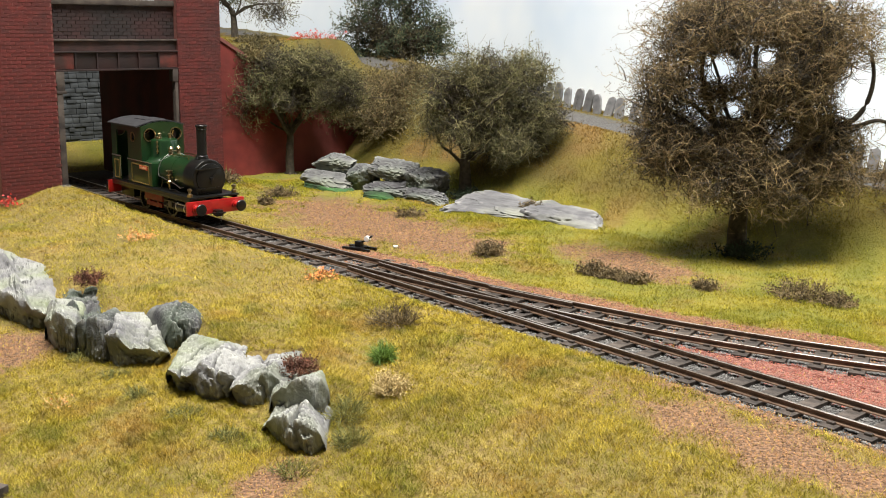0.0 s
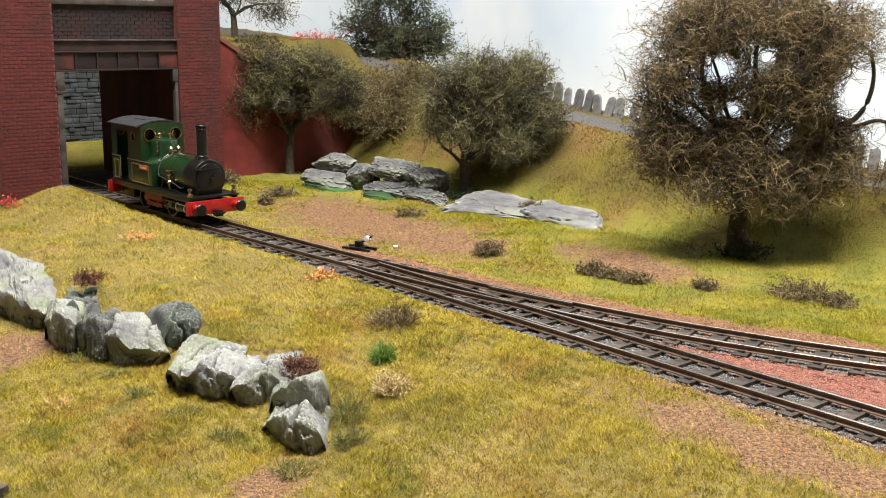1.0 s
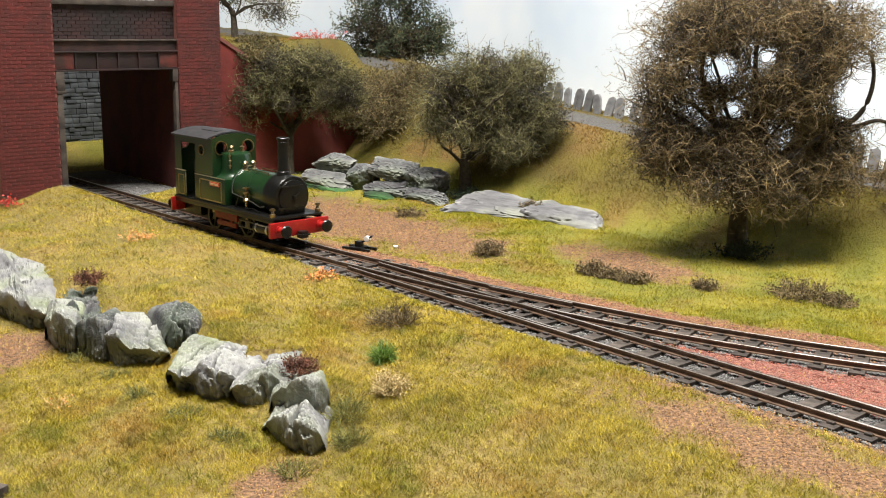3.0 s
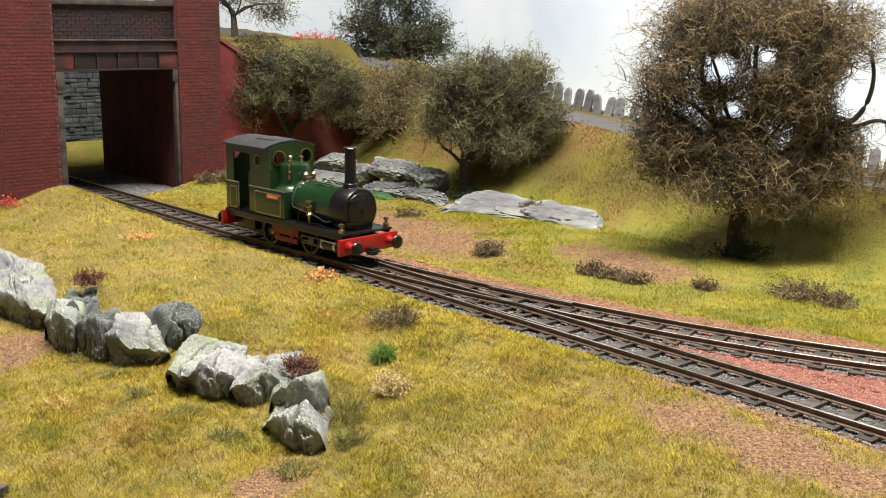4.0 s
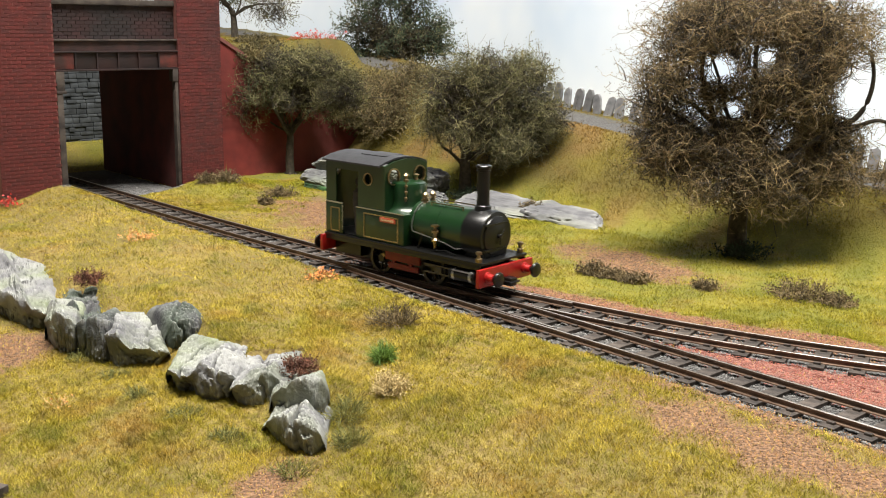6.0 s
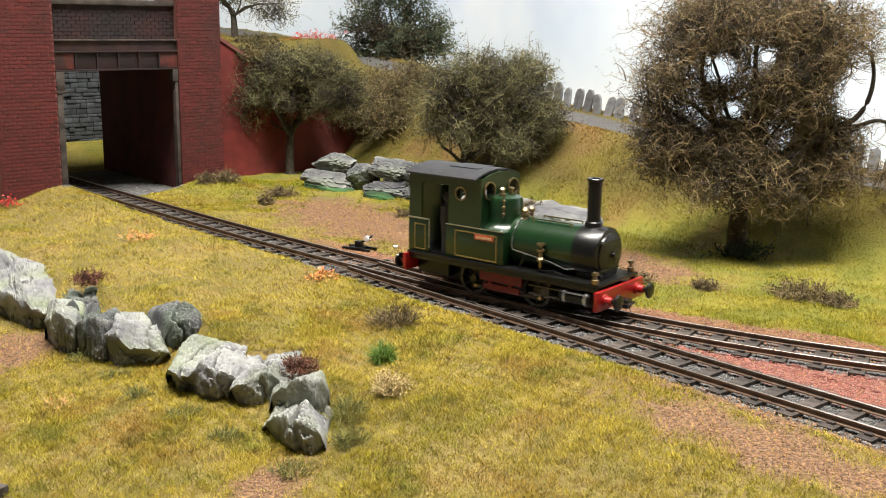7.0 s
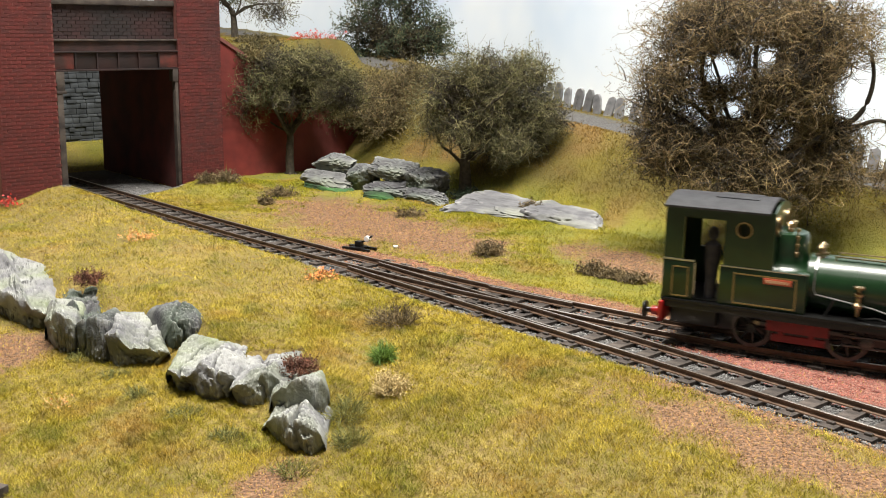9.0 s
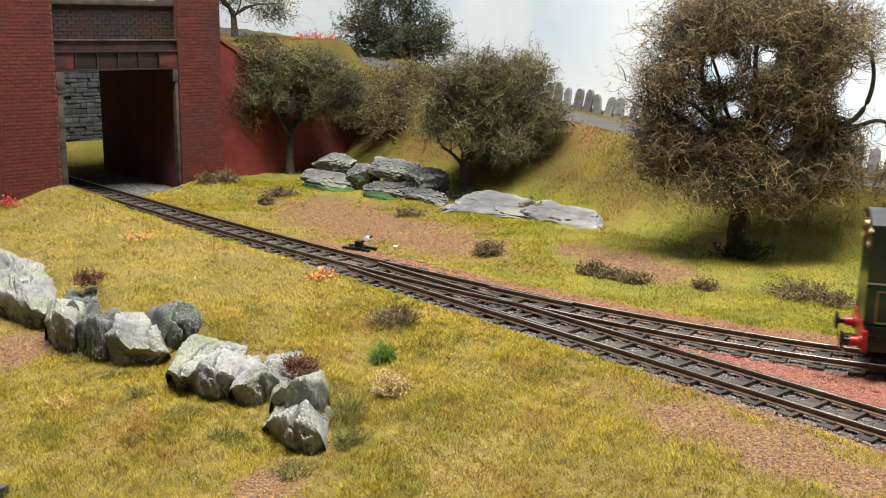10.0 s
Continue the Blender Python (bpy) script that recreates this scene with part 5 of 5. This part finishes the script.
        yy = s * 15.12
        e = 0.12

        def frame_bars(x0, x1, z0, z1, w):
            q = bmesh.new()
            for bx in ((x0, x1, z0, z0 + w), (x0, x1, z1 - w, z1), (x0, x0 + w, z0, z1), (x1 - w, x1, z0, z1)):
                box(q, bx[0], bx[1], yy - e, yy + e, bx[2], bx[3])
            return q

        part("lining", frame_bars(0.4, 23.6, 17.6, 29.6, 0.55), M["lining"], lo, "gold lining panel")
        part("lining", frame_bars(-23.2, -16.6, 17.6, 29.6, 0.5), M["lining"], lo, "gold lining panel")
        np_ = part("name_plate", B((11.6, 21.8, yy - 0.35, yy + 0.35, 26.6, 28.9), bevel=0.1), M["plate_red"], lo, "small red-brown name plate")
        bars = bmesh.new()
        for k in range(7):
            box(bars, 12.5 + 1.25 * k, 13.3 + 1.25 * k, yy + s * 0.3, yy + s * 0.45, 27.2, 28.3)
        part("lettering", bars, M["cream"], np_)
        part("grab_rail", tube(bmesh.new(), [(-14.3, s * 15.3, 19), (-14.3, s * 15.3, 31.5)], 0.25, 6), M["steel"], lo)
    holes = [(-9.0, 47.8, 3.8), (9.0, 47.8, 3.8)]
    outline = [(-14.0, 31), (14.0, 31), (14.0, 53.2), (8, 55.0), (0, 55.8), (-8, 55.0), (-14.0, 53.2)]
    for x0, x1 in ((13.5, 14.4), (-26.7, -25.8)):
        fr = part("cab_end", plate(outline if x0 > 0 else [(-14, 17)] + [(14, 17)] + outline[2:], holes, x0, x1, lambda x, y, z: (y, x, z)), G, lo)
        for yy in (-9.0, 9.0):
            bm = bmesh.new()
            ring(bm, 3.6, 4.15, 0.7, (x1 if x0 > 0 else x0, yy, 47.8), "x")
            part("window_rim", bm, M["brass"], fr, "brass window rim")
    bm = bmesh.new()
    prof = [(-16.8, 52.6), (-12, 54.2), (-6.5, 55.4), (0, 55.9), (6.5, 55.4), (12, 54.2), (16.8, 52.6)]
    rings = [[bm.verts.new((x, y, z + o)) for y, z in prof] for x, o in ((-27.2, 0), (12.4, 0), (12.4, 0.8), (-27.2, 0.8))]
    for a, b in zip(rings, rings[1:] + rings[:1]):
        for j in range(len(prof) - 1):
            bm.faces.new((a[j], a[j + 1], b[j + 1], b[j]))
    for j in (0, len(prof) - 1):
        bm.faces.new([r[j] for r in rings])
    roof = part("roof", bm, M["roof"], lo, "dark grey curved cab roof")
    part("roof_hatch", B((-10, 6, -6.5, 6.5, 56.1, 56.62), bevel=0.15), M["roof"], roof)
    part("cab_floor", B((-26, 13, -14, 14, 16.6, 17.2)), K, lo)
    # boiler
    bm = bmesh.new()
    lathe(bm, [(11.0, 26), (11.0, 58.8)], (0, 0, 26.2), "x", 48)
    boiler = part("boiler", bm, G, lo)
    for x in (28.5, 43.0, 58.3):
        bm = bmesh.new()
        lathe(bm, [(11.0, -0.5), (11.18, -0.45), (11.18, 0.45), (11.0, 0.5)], (x, 0, 26.2), "x", 48)
        part("boiler_band", bm, G, boiler)
    bm = bmesh.new()
    lathe(bm, [(11.35, 58.8), (11.35, 69.8), (10.9, 70.5), (9.2, 70.7), (9.0, 71.4), (6.0, 72.1), (0.5, 72.4)], (0, 0, 26.2), "x", 48)
    box(bm, 60, 70, -8.5, 8.5, 15.5, 20)
    smk = part("smokebox", bm, K, lo, "satin black smokebox")
    dh = bmesh.new()
    lathe(dh, [(1.1, 71.8), (1.1, 73.4), (0.5, 73.7)], (0, 0, 26.2), "x", 12)
    tube(dh, [(73.4, 0, 26.2), (73.4, 2.5, 29)], 0.35, 6)
    tube(dh, [(73.4, 0, 26.2), (73.4, -0.5, 22.4)], 0.35, 6)
    box(dh, 70.6, 72.4, -9.2, 6, 31.6, 32.4)
    box(dh, 70.6, 72.4, -9.2, 6, 20.0, 20.8)
    part("smokebox_door_fittings", dh, K, smk)
    bm = bmesh.new()
    lathe(bm, [(4.4, 35.8), (3.9, 37.2), (3.7, 39.0), (3.1, 39.4), (2.9, 41), (2.9, 54.6), (3.2, 54.8), (3.2, 55.2), (3.0, 55.4), (3.0, 56.2), (3.5, 56.5), (3.5, 57.3), (3.2, 57.6), (2.1, 57.6), (2.0, 50)], (62.6, 0, 0), "z", 32)
    part("chimney", bm, K, lo, "tall black chimney")
    # tall firebox casing with a flared foot, valves on its top
    bm = bmesh.new()
    lathe(bm, [(13.0, 31.2), (10.6, 32.4), (9.3, 34.4), (8.9, 37), (8.8, 43.0), (8.2, 44.6), (6.4, 45.4), (0.5, 45.6)], (16.0, 0, 0), "z", 36)
    fb = part("firebox_casing", bm, G, lo, "tall green firebox casing")
    bm = bmesh.new()
    lathe(bm, [(1.3, 45.3), (1.3, 46.4), (0.8, 46.8), (0.8, 48.2), (1.5, 48.5), (0.6, 49.3)], (18, -4, 0), "z", 14)
    lathe(bm, [(1.2, 45.3), (0.8, 46.8), (1.4, 48.2), (0.5, 48.8)], (18, 3, 0), "z", 14)
    part("safety_valve", bm, M["brass"], fb, "brass safety valve")
    bm = bmesh.new()
    tube(bm, [(21.5, -7.6, 36.5), (21.5, -7.6, 47)], 0.35, 8)
    for zz in (38, 41, 44, 46.8):
        lathe(bm, [(0.3, -0.7), (0.75, -0.4), (0.75, 0.4), (0.3, 0.7)], (21.5, -7.6, zz), "z", 10)
    part("gauge_column", bm, M["brass"], fb, "brass gauge column")
    bm = bmesh.new()
    for yy in (-2.6, 2.6):
        lathe(bm, [(1.8, 36.4), (1.2, 37.4), (0.9, 39.2), (1.6, 39.6), (1.6, 40.4), (0.6, 41.6)], (29.5, yy, 0), "z", 12)
    tube(bm, [(29.5, -4.2, 38.6), (29.5, 4.2, 38.6)], 0.5, 8)
    tube(bm, [(27.8, -3.4, 37.4), (32.5, -3.4, 38.4)], 0.6, 8)
    part("whistle", bm, M["brass"], lo, "brass whistle and valves")
    for s in (-1, 1):
        bm = bmesh.new()
        tube(bm, [(34.8, s * 4.4, 37.6), (55.0, s * 4.4, 37.6)], 0.3, 8)
        for x in (35.2, 54.6):
            tube(bm, [(x, s * 4.4, 35.8), (x, s * 4.4, 37.7)], 0.35, 6)
        part("handrail", bm, M["brass"], boiler, "thin brass handrail")
        bm = bmesh.new()
        lathe(bm, [(0.6, 18), (0.9, 21), (1.7, 21.5), (1.9, 22.4), (1.0, 23.4), (0.9, 25.2), (1.7, 25.8), (1.7, 26.6), (0.8, 27.2), (0.7, 28.2), (2.0, 28.5), (2.0, 29.2), (0.5, 29.5)], (44.9, s * 12.6, 0), "z", 14)
        part("clack_valve", bm, M["brass"], boiler, "brass feed valve")
        bm = bmesh.new()
        tube(bm, [(29.0, s * 11.5 * math.sin(a), 26.2 + 11.5 * math.cos(a)) for a in (0.25, 0.6, 0.95, 1.3, 1.6)] + [(30, s * 11.9, 24.2), (40, s * 12.2, 23.0), (50, s * 12.2, 21.6), (57, s * 12.3, 19.8), (61, s * 12.0, 20.6)], 0.3, 6)
        part("pipe", bm, M["steel"], boiler, "thin bright pipe")
        bm = bmesh.new()
        tube(bm, [(44.9, s * 12.6, 19), (46, s * 13, 17.4), (52, s * 13.2, 18.4), (58, s * 13, 17)], 0.4, 6)
        tube(bm, [(34, s * 12.5, 17), (36.5, s * 12.2, 23)], 0.5, 6)
        part("feed_pipe", bm, K, boiler)
        bm = bmesh.new()
        lathe(bm, [(1.5, 16.6), (1.6, 18.4), (0.9, 18.8), (0.8, 20), (1.5, 20.4), (1.4, 21.4), (0.4, 21.8)], (73.2, s * 15.0, 0), "z", 14)
        part("lubricator", bm, M["brass"], lo, "small brass lubricator")
        bm = bmesh.new()
        lathe(bm, [(3.0, 57.6), (3.3, 57.8), (3.3, 58.6), (2.9, 58.8), (2.9, 70.6), (3.3, 70.8), (3.3, 71.6), (2.6, 72.2)], (0, s * 14.4, 9.2), "x", 24)
        cyl = part("cylinder", bm, K, lo)
        bm = bmesh.new()
        lathe(bm, [(2.95, 58.9), (3.02, 59.0), (3.02, 60.2), (2.95, 60.3)], (0, s * 14.4, 9.2), "x", 24)
        lathe(bm, [(2.95, 68.9), (3.02, 69.0), (3.02, 70.4), (2.95, 70.5)], (0, s * 14.4, 9.2), "x", 24)
        tube(bm, [(59, s * 16.9, 11.4), (71, s * 16.9, 11.4)], 0.35, 6)
        part("cylinder_band", bm, M["steel"], cyl, "bright cylinder band")
        a, b = sorted((s * 13.6, s * 15.2))
        part("slide_bar", B((41, 58, a, b, 10.6, 11.4), (41, 58, a, b, 7.0, 7.8), bevel=0.1), M["dull_steel"], lo)
        part("crosshead", B((47, 51.5, a - 0.2, b + 0.2, 7.6, 10.8), bevel=0.3), M["dull_steel"], lo)
    # driver figure, a plain painted casting
    bm = bmesh.new()
    lathe(bm, [(2.2, 17.2), (2.4, 24), (2.6, 28), (3.3, 33), (3.0, 38), (1.2, 39.6), (1.1, 40.4), (1.9, 41.4), (2.0, 43.2), (1.2, 44.8), (0.3, 45.2)], (-9.5, -8.5, 0), "z", 16)
    part("driver_figurine", bm, M["figure"], lo, "small dark painted figurine in the cab")
    wheels, rods = [], []
    for ax in AXLES:
        for s in (-1, 1):
            w = new("wheel")
            w.parent = lo
            w.empty_display_size = 0.005
            bm = bmesh.new()
            y = 0.0
            ring(bm, 6.0, WHEEL_R, 1.2, (0, 0, 0), "y", 32)
            ring(bm, 6.0, WHEEL_R + 0.6, 0.3, (0, -s * 1.4, 0), "y", 32)
            part("tyre", bm, M["dull_steel"], w)
            bm = bmesh.new()
            lathe(bm, [(1.8, -1.2), (1.8, 1.2)], (0, 0, 0), "y", 16)
            for k in range(8):
                a = 2 * math.pi * k / 8
                tube(bm, [(1.2 * math.cos(a), 0, 1.2 * math.sin(a)), (6.2 * math.cos(a), 0, 6.2 * math.sin(a))], 0.55, 6)
            part("spokes", bm, M["black"], w)
            bm = bmesh.new()
            lathe(bm, [(0.9, -s * 0.5), (0.9, s * 2.6)], (3.6, 0, 0), "y", 12)
            part("crank_pin", bm, M["brass"], w)
            wheels.append((w, ax, s))
    for s in (-1, 1):
        bm = B((-AXLES[1] / 2 + AXLES[0] / 2 - 1.4, AXLES[1] / 2 - AXLES[0] / 2 + 1.4, -0.4, 0.4, -0.8, 0.8), bevel=0.2)
        rods.append((part("coupling_rod", bm, M["dull_steel"], lo), s))
    return lo, wheels, rods


def build_lamps():
    # fittings are added out of view; the second only houses the front fill
    for place, lx, ly, power in LAMPS:
        f = thing("unseen_light_fitting", place[0] * 1000, place[1] * 1000, place[2] * 1000, 0, "white strip light fitting added out of view", "lamp")
        part("housing", B((-lx * 500 - 10, lx * 500 + 10, -ly * 500 - 10, ly * 500 + 10, 8, 50), bevel=3), M["white"], f)
        part("hanger", B((-4, 4, -4, 4, 50, 1600 - place[2] * 1000)), M["white"], f)


def loco_pose(s):
    """The pose of the engine when its rear axle stands s along the curved route."""
    a, b = Vector(on_curve(s)), Vector(on_curve(s + AXLES[1] - AXLES[0]))
    d = (b - a).normalized()
    o = a - d * AXLES[0]
    return pose(o.x * MM, o.y * MM, RAIL_Z, 0, 0, math.degrees(math.atan2(d.y, d.x)))


TIMES = (0.0, 0.5, 1.0, 1.5, 2.0, 2.5, 3.8, 4.0, 4.5, 5.0, 5.5, 7.0, 7.5, 8.0, 8.5, 9.0, 9.5, 10.0)
RUN = (-252.0, -252.0, -252.0, -240.9, -219.6, -194.7, -123.5, -112.0, -86.1, -68.9, -49.3, 33.6, 61.4, 91.4, 124.8, 159.7, 195.0, 231.0)


def run_at(t):
    """Distance run, by a monotone cubic through the table."""
    T, R = np.array(TIMES), np.array(RUN)
    sl = np.diff(R) / np.diff(T)
    m = np.zeros(len(T))
    for k in range(1, len(T) - 1):
        if sl[k - 1] * sl[k] > 0:
            w1, w2 = 2 * (T[k + 1] - T[k]) + (T[k] - T[k - 1]), (T[k + 1] - T[k]) + 2 * (T[k] - T[k - 1])
            m[k] = (w1 + w2) / (w1 / sl[k - 1] + w2 / sl[k])
    m[-1] = sl[-1]
    k = min(max(int(np.searchsorted(T, t, "right")) - 1, 0), len(T) - 2)
    h = T[k + 1] - T[k]
    q = (t - T[k]) / h
    return float((2 * q ** 3 - 3 * q ** 2 + 1) * R[k] + (q ** 3 - 2 * q ** 2 + q) * h * m[k] + (-2 * q ** 3 + 3 * q ** 2) * R[k + 1] + (q ** 3 - q ** 2) * h * m[k + 1])


build_room()
build_lamps()
build_ground()
build_track()
build_bridge()
build_wing_wall()
build_stone_wall()
build_rocks()
loco, loco_wheels, loco_rods = build_loco()
build_trees()
build_bushes()
build_tufts()
build_lever()
build_fence()
build_stones("ballast", M["ballast"], "grey ballast chippings between the sleepers", 420000, (-300, 230), (250, 800), (0.35, 0.8), lambda x, y: covers(x, y)[2] * 0.9, 61, 0.1)
build_stones("red_chippings", M["redstone"], "red-brown stone chippings beside the track", 230000, (-100, 230), (300, 620), (0.25, 0.6), lambda x, y: covers(x, y)[1] * 0.9, 62)
build_stones("brown_scatter", M["brownstone"], "brown scatter on bare patches", 330000, (-260, 200), (250, 720), (0.26, 0.72), lambda x, y: covers(x, y)[0] * 0.8, 63)
build_grass()


def motions():
    steps = [k / 10 for k in range(101)]
    walk(loco, [(t, loco_pose(run_at(t))) for t in steps])
    for w, ax, s in loco_wheels:
        walk(w, [(t, pose(ax * MM, s * 8.9 * MM, WHEEL_R * MM, 0, math.degrees((run_at(t) - RUN[0]) / WHEEL_R), 0)) for t in steps])
    for rod, s in loco_rods:
        rows = []
        for t in steps:
            a = (run_at(t) - RUN[0]) / WHEEL_R
            rows.append((t, pose((sum(AXLES) / 2 + 3.6 * math.cos(a)) * MM, s * 10.9 * MM, (WHEEL_R - 3.6 * math.sin(a)) * MM)))
        walk(rod, rows)


motions()
